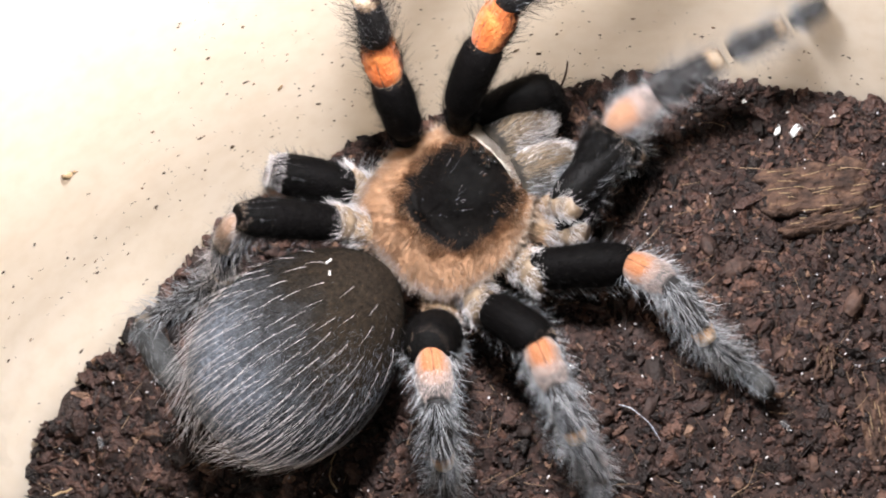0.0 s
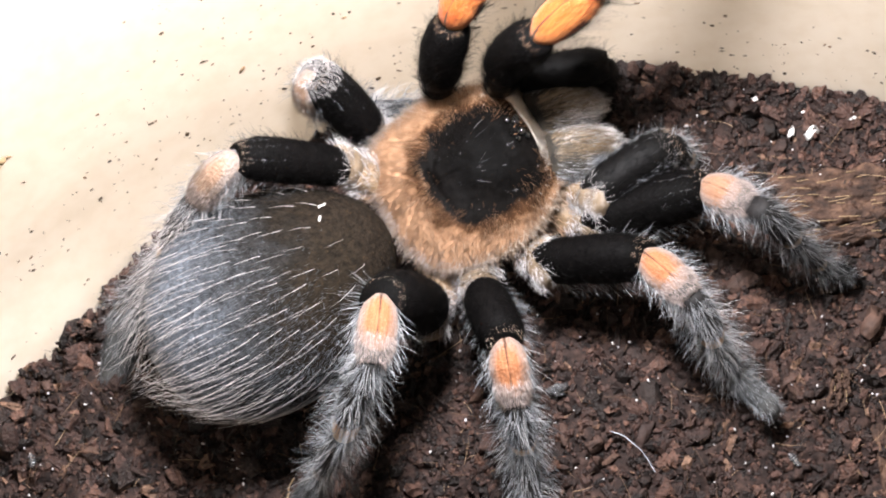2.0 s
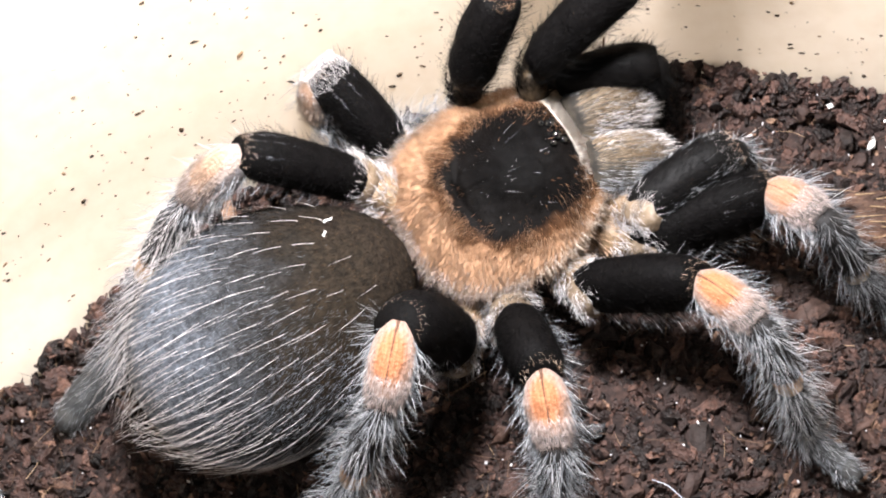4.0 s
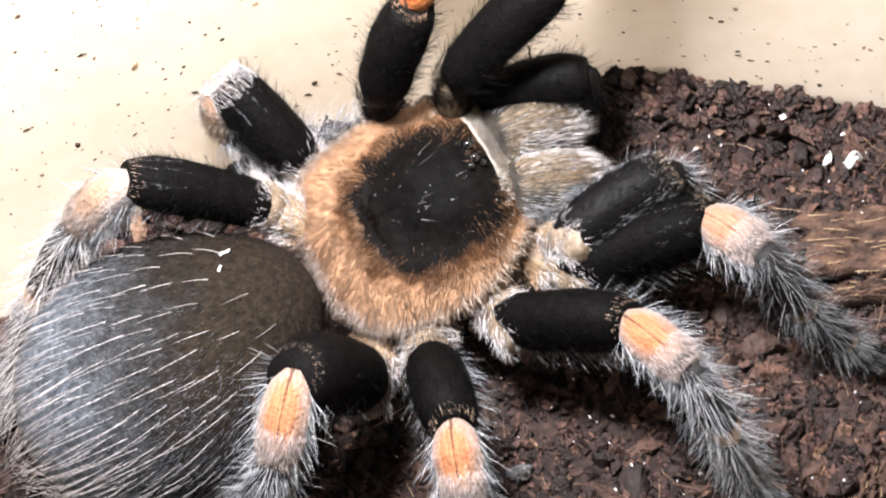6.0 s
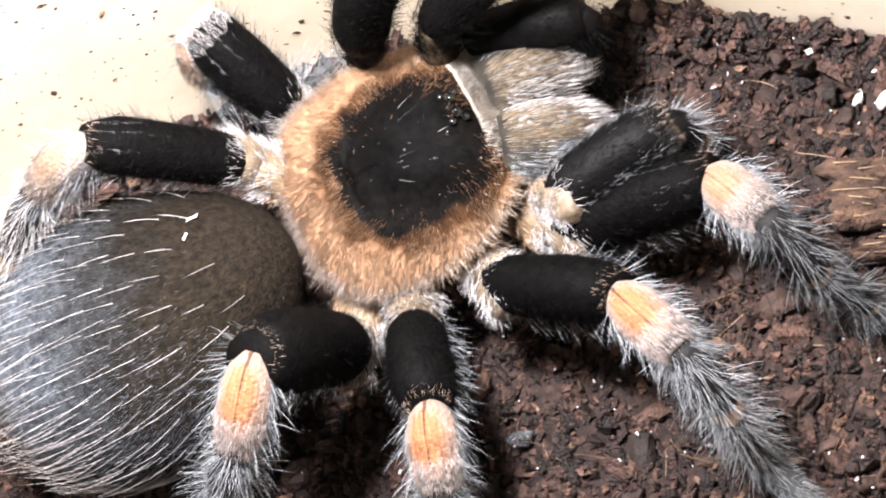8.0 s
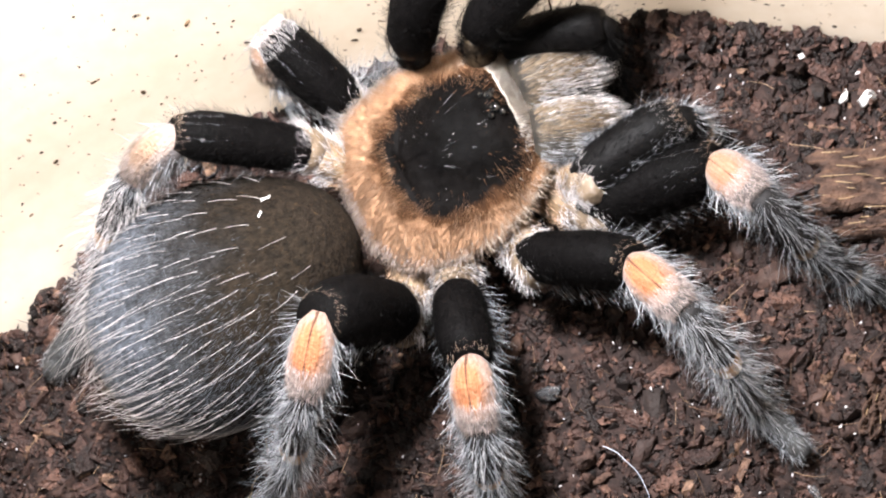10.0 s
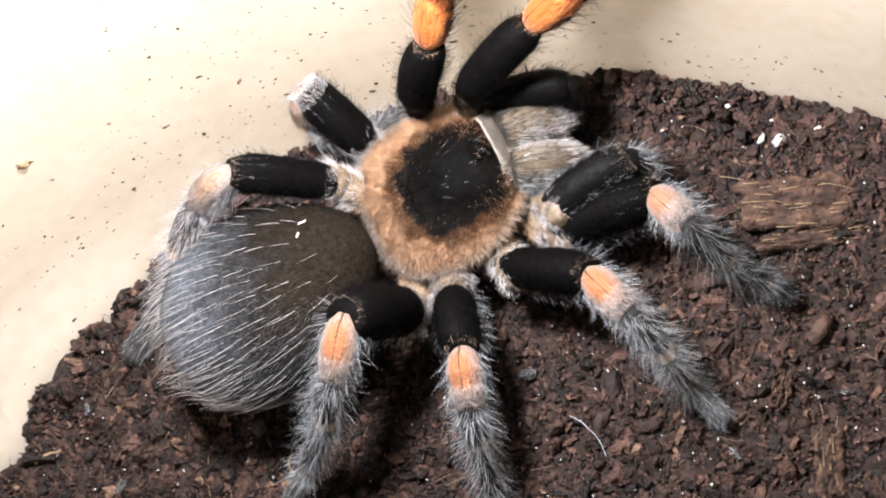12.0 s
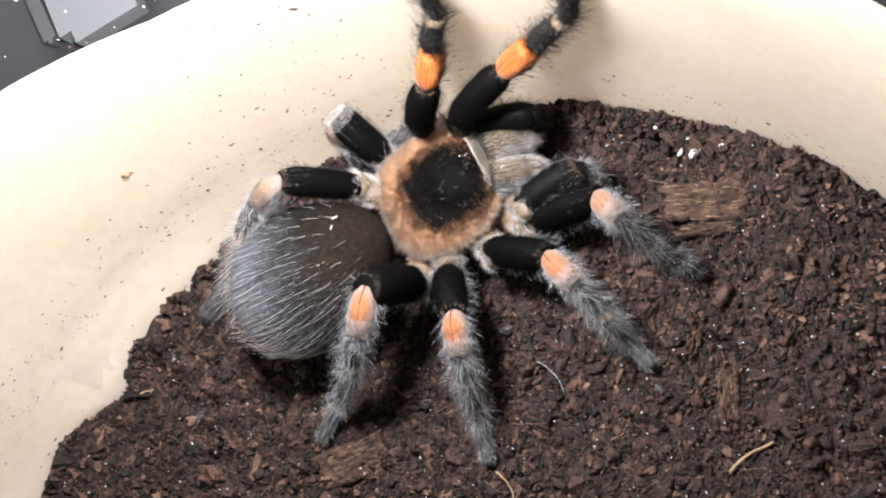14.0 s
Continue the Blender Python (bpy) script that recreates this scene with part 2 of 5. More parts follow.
def patella_skin(name, flame, border, side, line=0.0):
    """A streaked orange flame on top, a pale border, a greyer far end and darker sides."""
    m, t, b, add = material(name, 0.6, 0.25, 0.1, 0.6, 2500)
    c, s, p = t.nodes.new("ShaderNodeTexCoord"), t.nodes.new("ShaderNodeSeparateXYZ"), t.nodes.new("ShaderNodeMapping")
    p.inputs["Scale"].default_value = (2.0, 16.0, 10.0)
    z, n = add("ShaderNodeTexNoise", Scale=5.0, Detail=5.0), add("ShaderNodeTexNoise", Scale=1.0, Detail=6.0)
    t.links.new(c.outputs["Generated"], s.inputs[0])
    t.links.new(c.outputs["Generated"], z.inputs["Vector"])
    t.links.new(c.outputs["Generated"], p.inputs[0])
    t.links.new(p.outputs[0], n.inputs["Vector"])
    ragged = chain(t, "MULTIPLY", chain(t, "SUBTRACT", chain(t, "ADD", z.outputs["Fac"], n.outputs["Fac"]), 1.0), 0.4)
    ex = chain(t, "MULTIPLY", chain(t, "SUBTRACT", s.outputs[0], 0.42), 2.1)
    ey = chain(t, "MULTIPLY", chain(t, "SUBTRACT", s.outputs[1], 0.5), 2.0 + 0.5 * (1 - line))
    d = chain(t, "ADD", chain(t, "POWER", chain(t, "ABSOLUTE", ex, 0), 2.4), chain(t, "POWER", chain(t, "ABSOLUTE", ey, 0), 2.2))
    low = chain(t, "MULTIPLY", chain(t, "MAXIMUM", chain(t, "SUBTRACT", 0.6, s.outputs[2]), 0.0), 3.0)
    d = chain(t, "ADD", chain(t, "ADD", d, low), ragged)
    r = ramp(t, [(0.0, flame), (0.17, flame), (0.55, border), (0.85, border), (1.0, side)])
    t.links.new(d, r.inputs["Fac"])
    x, k = t.nodes.new("ShaderNodeMix"), ramp(t, [(0.3, (0.78, 0.7, 0.65)), (0.7, (1.15, 1.2, 1.25))])
    x.data_type, x.blend_type = "RGBA", "MULTIPLY"
    x.inputs[0].default_value = 1.0
    t.links.new(n.outputs["Fac"], k.inputs["Fac"])
    t.links.new(r.outputs["Color"], x.inputs[6])
    t.links.new(k.outputs["Color"], x.inputs[7])
    mid = chain(t, "LESS_THAN", chain(t, "ADD", chain(t, "ABSOLUTE", ey, 0), chain(t, "MULTIPLY", ragged, 0.3)), chain(t, "MULTIPLY", chain(t, "SUBTRACT", 0.75, s.outputs[0]), 0.1 * line))
    mid = chain(t, "MULTIPLY", mid, line)
    y = t.nodes.new("ShaderNodeMix")
    y.data_type = "RGBA"
    y.inputs[7].default_value = (0.05, 0.018, 0.006, 1)
    t.links.new(mid, y.inputs[0])
    t.links.new(x.outputs[2], y.inputs[6])
    t.links.new(y.outputs[2], b.inputs["Base Color"])
    return m


PATELLA = patella_skin("orange_patella", (0.28, 0.108, 0.045), (0.235, 0.155, 0.12), (0.075, 0.07, 0.068), 0.9)
PATELLA_BRIGHT = patella_skin("bright_orange_patella", (0.34, 0.074, 0.009), (0.35, 0.115, 0.026), (0.2, 0.05, 0.009), 1.0)
PATELLA_WARM = patella_skin("warm_orange_patella", (0.25, 0.135, 0.082), (0.23, 0.16, 0.13), (0.08, 0.07, 0.066), 0.7)
PATELLA_PALE = patella_skin("pale_patella", (0.24, 0.15, 0.1), (0.21, 0.165, 0.14), (0.09, 0.08, 0.08))


def abdomen_skin():
    """Brown-black in front, a bloom of fine blue-grey down towards the rear and left, paled to imitate glare, small
    dark pits.
    """
    m, t, b, add = material("abdomen_skin", 0.8, 0.12, 0, 0.6, 2600)
    c, s = t.nodes.new("ShaderNodeTexCoord"), t.nodes.new("ShaderNodeSeparateXYZ")
    z, n = add("ShaderNodeTexNoise", Scale=260.0, Detail=5.0), add("ShaderNodeTexNoise", Scale=1500.0, Detail=4.0)
    t.links.new(c.outputs["Object"], s.inputs[0])
    for k in (z, n):
        t.links.new(c.outputs["Object"], k.inputs["Vector"])
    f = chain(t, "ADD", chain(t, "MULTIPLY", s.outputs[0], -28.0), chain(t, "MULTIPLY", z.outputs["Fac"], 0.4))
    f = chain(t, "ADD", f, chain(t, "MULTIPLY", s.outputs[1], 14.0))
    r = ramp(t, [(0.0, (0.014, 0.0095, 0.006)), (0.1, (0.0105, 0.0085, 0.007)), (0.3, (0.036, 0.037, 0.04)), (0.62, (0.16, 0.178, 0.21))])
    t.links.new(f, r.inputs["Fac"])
    k = ramp(t, [(0.35, (0.45, 0.45, 0.45)), (0.65, (1.4, 1.4, 1.4))])
    t.links.new(n.outputs["Fac"], k.inputs["Fac"])
    g = t.nodes.new("ShaderNodeMix")
    g.data_type, g.blend_type = "RGBA", "MULTIPLY"
    g.inputs[0].default_value = 0.85
    t.links.new(r.outputs["Color"], g.inputs[6])
    t.links.new(k.outputs["Color"], g.inputs[7])
    t.links.new(g.outputs[2], b.inputs["Base Color"])
    return m


ABDOMEN = abdomen_skin()
EYE = material("eye_lens", 0.05, 0.8)[0]
EYE.node_tree.nodes["Principled BSDF"].inputs["Base Color"].default_value = (0.004, 0.004, 0.004, 1)


def carapace_skin():
    """Black shield on the tan carapace, its edge ragged; fine grooves run from the middle pit."""
    m, t, b, add = material("carapace_skin", 0.6, 0.02, 0.0, 0.22, 900)
    c, s = t.nodes.new("ShaderNodeTexCoord"), t.nodes.new("ShaderNodeSeparateXYZ")
    z, n = add("ShaderNodeTexNoise", Scale=420.0, Detail=6.0), add("ShaderNodeTexNoise", Scale=1200.0, Detail=4.0)
    for k in (z, n):
        t.links.new(c.outputs["Object"], k.inputs["Vector"])
    t.links.new(c.outputs["Object"], s.inputs[0])
    ex = chain(t, "DIVIDE", chain(t, "SUBTRACT", s.outputs[0], 0.0033), 0.0079)
    ey = chain(t, "DIVIDE", chain(t, "SUBTRACT", s.outputs[1], 0.0005), 0.0072)
    d = chain(t, "ADD", chain(t, "POWER", chain(t, "ABSOLUTE", ex, 0), 2.3), chain(t, "POWER", chain(t, "ABSOLUTE", ey, 0), 2.3))
    d = chain(t, "MULTIPLY", chain(t, "ADD", d, chain(t, "MULTIPLY", chain(t, "SUBTRACT", z.outputs["Fac"], 0.5), 1.3)), 0.5)
    r = ramp(t, [(0.0, (0.002, 0.0018, 0.0018)), (0.4, (0.004, 0.0034, 0.0032)), (0.62, (0.05, 0.024, 0.012)), (0.85, (0.32, 0.185, 0.11))])
    t.links.new(d, r.inputs["Fac"])
    k = ramp(t, [(0.3, (0.6, 0.55, 0.5)), (0.7, (1.35, 1.35, 1.35))])
    t.links.new(n.outputs["Fac"], k.inputs["Fac"])
    g = t.nodes.new("ShaderNodeMix")
    g.data_type, g.blend_type = "RGBA", "MULTIPLY"
    g.inputs[0].default_value = 0.8
    t.links.new(r.outputs["Color"], g.inputs[6])
    t.links.new(k.outputs["Color"], g.inputs[7])
    t.links.new(g.outputs[2], b.inputs["Base Color"])
    return m


CARAPACE = carapace_skin()
CHELICERA = noisy("chelicera_skin", [(0.3, (0.015, 0.013, 0.011)), (0.55, (0.04, 0.033, 0.025)), (0.8, (0.09, 0.065, 0.035))], 420, 0.7, 0.2)


def tub_plastic():
    m, t, b, add = material("cream_plastic", 0.42, 0.35, 0, 0.02, 300)
    c = t.nodes.new("ShaderNodeTexCoord")
    z, n = add("ShaderNodeTexNoise", Scale=45.0, Detail=4.0), add("ShaderNodeTexNoise", Scale=420.0, Detail=5.0)
    r = ramp(t, [(0.3, (0.76, 0.685, 0.585)), (0.7, (0.82, 0.75, 0.66))])
    k = ramp(t, [(0.3, (0.95, 0.935, 0.91)), (0.6, (1.0, 1.0, 1.0))])
    g = t.nodes.new("ShaderNodeMix")
    g.data_type, g.blend_type = "RGBA", "MULTIPLY"
    g.inputs[0].default_value = 1.0
    for q, w in ((z, r), (n, k)):
        t.links.new(c.outputs["Object"], q.inputs["Vector"])
        t.links.new(q.outputs["Fac"], w.inputs["Fac"])
    t.links.new(r.outputs["Color"], g.inputs[6])
    t.links.new(k.outputs["Color"], g.inputs[7])
    t.links.new(g.outputs[2], b.inputs["Base Color"])
    glow, both = t.nodes.new("ShaderNodeBsdfTranslucent"), t.nodes.new("ShaderNodeMixShader")
    both.inputs[0].default_value = 0.6
    t.links.new(g.outputs[2], glow.inputs["Color"])
    t.links.new(b.outputs[0], both.inputs[1])
    t.links.new(glow.outputs[0], both.inputs[2])
    t.links.new(both.outputs[0], t.nodes["Material Output"].inputs["Surface"])
    return m


TUB = tub_plastic()
SOIL = noisy("coco_soil", [(0.25, (0.005, 0.0033, 0.003)), (0.5, (0.022, 0.0128, 0.0105)), (0.75, (0.065, 0.037, 0.029))], 700, 0.85, 0.25, 0, 0.8, 1200, 8.0)
CRUMB = islands("coco_crumb", [(0.0, (0.006, 0.004, 0.0035)), (0.4, (0.023, 0.0125, 0.0104)), (0.8, (0.056, 0.0295, 0.0232)), (0.96, (0.105, 0.056, 0.041)), (1.0, (0.2, 0.125, 0.085))], 0.55, 0.4, 1.0, 2600, 1500)


def crumb_piece():
    m, t, b, add = material("coco_clod", 0.7, 0.3, 0, 0.9, 1800)
    o, c = t.nodes.new("ShaderNodeObjectInfo"), t.nodes.new("ShaderNodeTexCoord")
    r = ramp(t, [(0.0, (0.009, 0.006, 0.005)), (0.5, (0.027, 0.016, 0.0135)), (0.85, (0.055, 0.0315, 0.0245)), (1.0, (0.085, 0.048, 0.034))])
    z, k, x = add("ShaderNodeTexNoise", Scale=900.0, Detail=6.0), ramp(t, [(0.3, (0.4, 0.38, 0.36)), (0.7, (1.5, 1.45, 1.4))]), t.nodes.new("ShaderNodeMix")
    x.data_type, x.blend_type = "RGBA", "MULTIPLY"
    x.inputs[0].default_value = 1.0
    t.links.new(o.outputs["Random"], r.inputs["Fac"])
    t.links.new(c.outputs["Object"], z.inputs["Vector"])
    t.links.new(z.outputs["Fac"], k.inputs["Fac"])
    t.links.new(r.outputs["Color"], x.inputs[6])
    t.links.new(k.outputs["Color"], x.inputs[7])
    t.links.new(x.outputs[2], b.inputs["Base Color"])
    return m


CRUMB_PIECE = crumb_piece()
SPECK = islands("dried_speck", [(0.0, (0.015, 0.01, 0.006)), (0.6, (0.06, 0.038, 0.022)), (1.0, (0.22, 0.14, 0.08))], 0.7, 0.2)
FIBRE = islands("coco_fibre", [(0.0, (0.03, 0.018, 0.012)), (0.7, (0.12, 0.068, 0.04)), (1.0, (0.34, 0.23, 0.14))], 0.6, 0.35)
GLINT = islands("pale_grit", [(0.0, (0.3, 0.28, 0.3)), (1.0, (0.75, 0.72, 0.72))], 0.25, 0.6)


def bark_wood():
    m, t, b, add = material("bark_wood", 0.75, 0.3, 0, 1.0, 2200)
    c, p = t.nodes.new("ShaderNodeTexCoord"), t.nodes.new("ShaderNodeMapping")
    p.inputs["Scale"].default_value = (0.35, 1.0, 1.0)
    z, r = add("ShaderNodeTexNoise", Scale=900.0, Detail=6.0), ramp(t, [(0.3, (0.014, 0.008, 0.006)), (0.5, (0.058, 0.032, 0.022)), (0.7, (0.125, 0.07, 0.045)), (0.82, (0.24, 0.16, 0.1))])
    t.links.new(c.outputs["Object"], p.inputs[0])
    t.links.new(p.outputs[0], z.inputs["Vector"])
    t.links.new(z.outputs["Fac"], r.inputs["Fac"])
    t.links.new(r.outputs["Color"], b.inputs["Base Color"])
    return m


BARK = bark_wood()
STRAW = noisy("straw", [(0.3, (0.2, 0.13, 0.065)), (0.7, (0.36, 0.26, 0.15))], 500, 0.55)
SHED = noisy("shed_hair", [(0.3, (0.25, 0.28, 0.35)), (0.7, (0.5, 0.53, 0.6))], 900, 0.35)
PALE_GREY = noisy("pale_grey_plastic", [(0.3, (0.06, 0.06, 0.068)), (0.7, (0.09, 0.09, 0.098))], 60, 0.5, bump=0.05)
CLEAR, _, _shader, _ = material("clear_grain", 0.08, 0.5)
_shader.inputs["Base Color"].default_value = (0.85, 0.86, 0.9, 1)
_shader.inputs["Transmission Weight"].default_value = 0.95
CLEAR_SHEET, _, _shader, _ = material("clear_plastic", 0.02, 0.5)
_shader.inputs["Base Color"].default_value = (0.02, 0.02, 0.02, 1)
_shader.inputs["Alpha"].default_value = 0.04
TABLE = noisy("grey_table_top", [(0.3, (0.03, 0.031, 0.037)), (0.7, (0.04, 0.041, 0.047))], 60, 0.5, bump=0.0)
WHITE_CARD = noisy("white_card", [(0.3, (0.17, 0.18, 0.195)), (0.7, (0.21, 0.22, 0.235))], 40, 0.5, bump=0.05)

# ---- the tub, its soil and the table ----
TUB_X, TUB_Y, TUB_R, TUB_FLARE, RIM = -2.5, -12.0, 10.85, 0.22, 5.95


def wall_radius(z):
    return TUB_R + TUB_FLARE * z


def ring_surface(profile, sides=160):
    """A surface of revolution about the tub's axis from (radius, height) pairs, closed on itself."""
    p = np.array(profile)
    a = np.linspace(0, 2 * np.pi, sides, endpoint=False)
    v = np.stack([(p[:, :1] * np.cos(a)), (p[:, :1] * np.sin(a)), np.repeat(p[:, 1:], sides, 1)], -1).reshape(-1, 3) + (TUB_X, TUB_Y, 0)
    i, j = np.meshgrid(np.arange(len(p) - 1), np.arange(sides), indexing="ij")
    k = (j + 1) % sides
    return v, [np.stack([i * sides + j, i * sides + k, (i + 1) * sides + k, (i + 1) * sides + j], -1).reshape(-1, 4)]


def rim_lift(v):
    """The rim is not level: it climbs to both sides of its lowest stretch."""
    a = np.degrees(np.arctan2(v[:, 1] - TUB_Y, v[:, 0] - TUB_X))
    return 0.38 * np.maximum(v[:, 0] + 2.0, 0) + 0.85 * np.clip((a - 99) / 13, 0, 1)


def build_tub():
    inner = [(0.01, -1.0), (9.6, -1.0), (10.2, -0.9), (wall_radius(-0.6), -0.6)] + [(wall_radius(z), z) for z in np.linspace(-0.3, RIM - 0.12, 12)]
    lip = [(wall_radius(RIM), RIM - 0.02), (wall_radius(RIM) + 0.02, RIM), (wall_radius(RIM) + 0.06, RIM), (wall_radius(RIM) + 0.08, RIM - 0.03)]
    outer = [(wall_radius(z) + 0.1, z) for z in np.linspace(RIM - 0.3, -0.8, 8)] + [(10.3, -1.15), (0.01, -1.16)]
    v, f = ring_surface(inner + lip + outer)
    v[:, 2] += rim_lift(v) * np.clip(v[:, 2] / RIM, 0, 1) ** 3
    # the corner between floor and wall is rounder on one side
    a, low = np.arctan2(v[:, 1] - TUB_Y, v[:, 0] - TUB_X), np.clip(1 - v[:, 2] / 0.9, 0, 1) ** 2
    pull = 1 - fillet(a) * low / TUB_R
    v[:, :2] = (v[:, :2] - (TUB_X, TUB_Y)) * pull[:, None] + (TUB_X, TUB_Y)
    thing("plastic_tub", (v, f), TUB, "round cream plastic tub holding dark soil", "tub", kind="structure")


def build_collar():
    """A thin clear collar stands on the cream wall, with a few specks on it."""
    low, high = RIM + 0.01, RIM + 2.4
    v, f = ring_surface([(wall_radius(low) + 0.02, low), (wall_radius(high) + 0.02, high), (wall_radius(high) + 0.07, high), (wall_radius(low) + 0.07, low), (wall_radius(low) + 0.02, low)])
    v[:, 2] += rim_lift(v)
    ob = thing("clear_collar", (v, f), CLEAR_SHEET, "clear plastic collar rising above the cream wall", "collar", kind="structure")
    ob.visible_shadow = False
    a, z = np.radians(rng.uniform(97, 122, 26)), RIM + rng.gamma(1.5, 0.35, 26) + 0.1
    r = wall_radius(z) - 0.01
    p = np.stack([TUB_X + r * np.cos(a), TUB_Y + r * np.sin(a), z], 1)
    p[:, 2] += rim_lift(p)
    part("collar_specks", scatter([clod_shape(k + 90, 1, 0.5) for k in range(4)], p[:10], rng.uniform(0.012, 0.03, 10)), CRUMB, ob, "dark specks", "stuff")
    part("pale_specks", scatter([clod_shape(k + 90, 1, 0.5) for k in range(4)], p[10:], rng.uniform(0.01, 0.022, 16)), GLINT, ob, "pale specks", "stuff")


def fillet(a):
    return np.interp(np.degrees(a), (95, 105, 110, 116, 121, 127, 132, 136, 140, 146, 160), (0, 0.1, 0.25, 0.46, 0.52, 0.55, 0.82, 0.55, 0.28, 0.25, 0.3))


def lattice(x, y, seed):
    """Smooth value noise on a grid of 1, between -1 and 1."""
    table = np.random.default_rng(seed).uniform(-1, 1, (64, 64))
    i, j = np.floor(x).astype(int), np.floor(y).astype(int)
    u, v = x - i, y - j
    u, v = u * u * (3 - 2 * u), v * v * (3 - 2 * v)
    g = lambda a, c: table[a % 64, c % 64]
    return (g(i, j) * (1 - u) + g(i + 1, j) * u) * (1 - v) + (g(i, j + 1) * (1 - u) + g(i + 1, j + 1) * u) * v


def soil_height(x, y):
    """Heaps and hollows of the soil."""
    z = 0.10 * lattice(x * 0.45, y * 0.45, 1) + 0.11 * lattice(x * 1.1, y * 1.1, 2) + 0.09 * lattice(x * 2.4, y * 2.4, 3)
    a, r = np.degrees(np.arctan2(y - TUB_Y, x - TUB_X)), np.hypot(x - TUB_X, y - TUB_Y)
    heap = np.interp(a, (30, 42, 50, 58, 72, 79, 86, 94, 100), (0.3, 0.5, 0.45, 0.28, 0.26, 0.12, 0.3, 0.3, 0.0))
    return z + 0.05 * lattice(x * 5.5, y * 5.5, 4) - 0.08 + heap * np.clip((r - 9.7) / 1.1, 0, 1) ** 1.5


def edge_radius(x, y):
    """How far the soil reaches from the tub's axis."""
    a = np.arctan2(y - TUB_Y, x - TUB_X)
    return TUB_R - fillet(a) - 0.06 + 0.08 * lattice(x * 0.9, y * 0.9, 9)


def build_soil():
    n = 345
    g = np.linspace(-11.0, 11.0, n)
    gx, gy = np.meshgrid(g, g, indexing="ij")
    r = np.hypot(gx, gy)
    keep = r < 10.95
    x, y = gx + TUB_X, gy + TUB_Y
    z = soil_height(x, y)
    z = z + 0.045 * lattice(x * 10, y * 10, 5) + 0.03 * np.abs(lattice(x * 19, y * 19, 6)) + 0.015 * lattice(x * 31, y * 31, 7) - 0.5 * np.clip(r - edge_radius(x, y), 0, 1)
    index = -np.ones((n, n), int)
    index[keep] = np.arange(keep.sum())
    q = np.stack([index[:-1, :-1], index[1:, :-1], index[1:, 1:], index[:-1, 1:]], -1).reshape(-1, 4)
    q = q[(q >= 0).all(1)]
    return thing("ground", (np.stack([x[keep], y[keep], z[keep]], 1), [q]), SOIL, "dark brown moist coconut soil in the tub", "soil", kind="structure")


def clod_shape(seed, level=1, flat=0.75):
    bm = bmesh.new()
    bmesh.ops.create_icosphere(bm, subdivisions=level, radius=1.0)
    for v in bm.verts:
        k = 1 + 0.4 * noise.noise(v.co * 1.3 + Vector((seed * 7.3, seed * 1.7, 0))) + 0.42 * noise.noise(v.co * 3.1 + Vector((0, seed * 5.1, 3)))
        k += 0.38 * noise.noise(v.co * 5.5 + Vector((seed * 3.3, 1, 2)))
        v.co = Vector((v.co.x * (1.0 + 0.28 * (seed % 3)), v.co.y * 0.95, v.co.z * flat * (1.0 - 0.2 * (seed % 3)))) * k
    bm.verts.index_update()
    geo = np.array([v.co for v in bm.verts]), np.array([[v.index for v in f.verts] for f in bm.faces])
    bm.free()
    return geo


def chunk(seed, fine=False):
    """An angular crumb: a knocked-about block, longer one way, with chipped faces."""
    k = np.random.default_rng(seed)
    g = np.linspace(-1, 1, 2 if fine else 3)
    at, v = {}, []
    for p in itertools.product(g, g, g):
        if max(map(abs, p)) == 1:
            at[p] = len(v)
            v.append(p)
    faces = []
    for axis in range(3):
        for sign in (-1, 1):
            for i in range(len(g) - 1):
                for j in range(len(g) - 1):
                    ring = [(g[i], g[j]), (g[i + 1], g[j]), (g[i + 1], g[j + 1]), (g[i], g[j + 1])]
                    ring = ring if sign > 0 else ring[::-1]
                    faces.append([at[tuple(np.roll((sign, a, b), axis))] for a, b in ring])
    v = np.array(v, float)
    v = v / np.linalg.norm(v, axis=1, keepdims=True) ** 0.5 + k.normal(0, 0.25, v.shape)
    return v * (k.uniform(0.9, 1.9), k.uniform(0.7, 1.0), k.uniform(0.32, 0.75)), np.array(faces)


def turns(n):
    """Random turns as matrices."""
    q = unit(rng.normal(size=(n, 4)))
    w, x, y, z = q.T
    return np.stack([np.stack([1 - 2 * (y * y + z * z), 2 * (x * y - z * w), 2 * (x * z + y * w)], -1),
                     np.stack([2 * (x * y + z * w), 1 - 2 * (x * x + z * z), 2 * (y * z - x * w)], -1),
                     np.stack([2 * (x * z - y * w), 2 * (y * z + x * w), 1 - 2 * (x * x + y * y)], -1)], 1)


def scatter(shapes, places, sizes):
    """Many turned copies of the shapes as one mesh."""
    out, pick, spin = [], rng.integers(0, len(shapes), len(places)), turns(len(places))
    for k, (v, f) in enumerate(shapes):
        m = np.where(pick == k)[0]
        if not len(m):
            continue
        w = np.einsum("nij,vj->nvi", spin[m], v) * sizes[m, None, None] + places[m, None]
        faces = (np.arange(len(m)) * len(v))[:, None, None] + f[None]
        out.append((w.reshape(-1, 3), [faces.reshape(-1, f.shape[1])]))
    return joined(out)


def soil_places(n, spread=0.0):
    """Places over the part of the tub that is looked into."""
    x, y = rng.uniform(-11.0, 6.8, n * 3), rng.uniform(-10.2, -0.9, n * 3)
    m = np.hypot(x - TUB_X, y - TUB_Y) < edge_radius(x, y)
    x, y = x[m][:n], y[m][:n]
    return np.stack([x, y, soil_height(x, y) + rng.uniform(-0.02, 0.05 + spread, len(x))], 1)


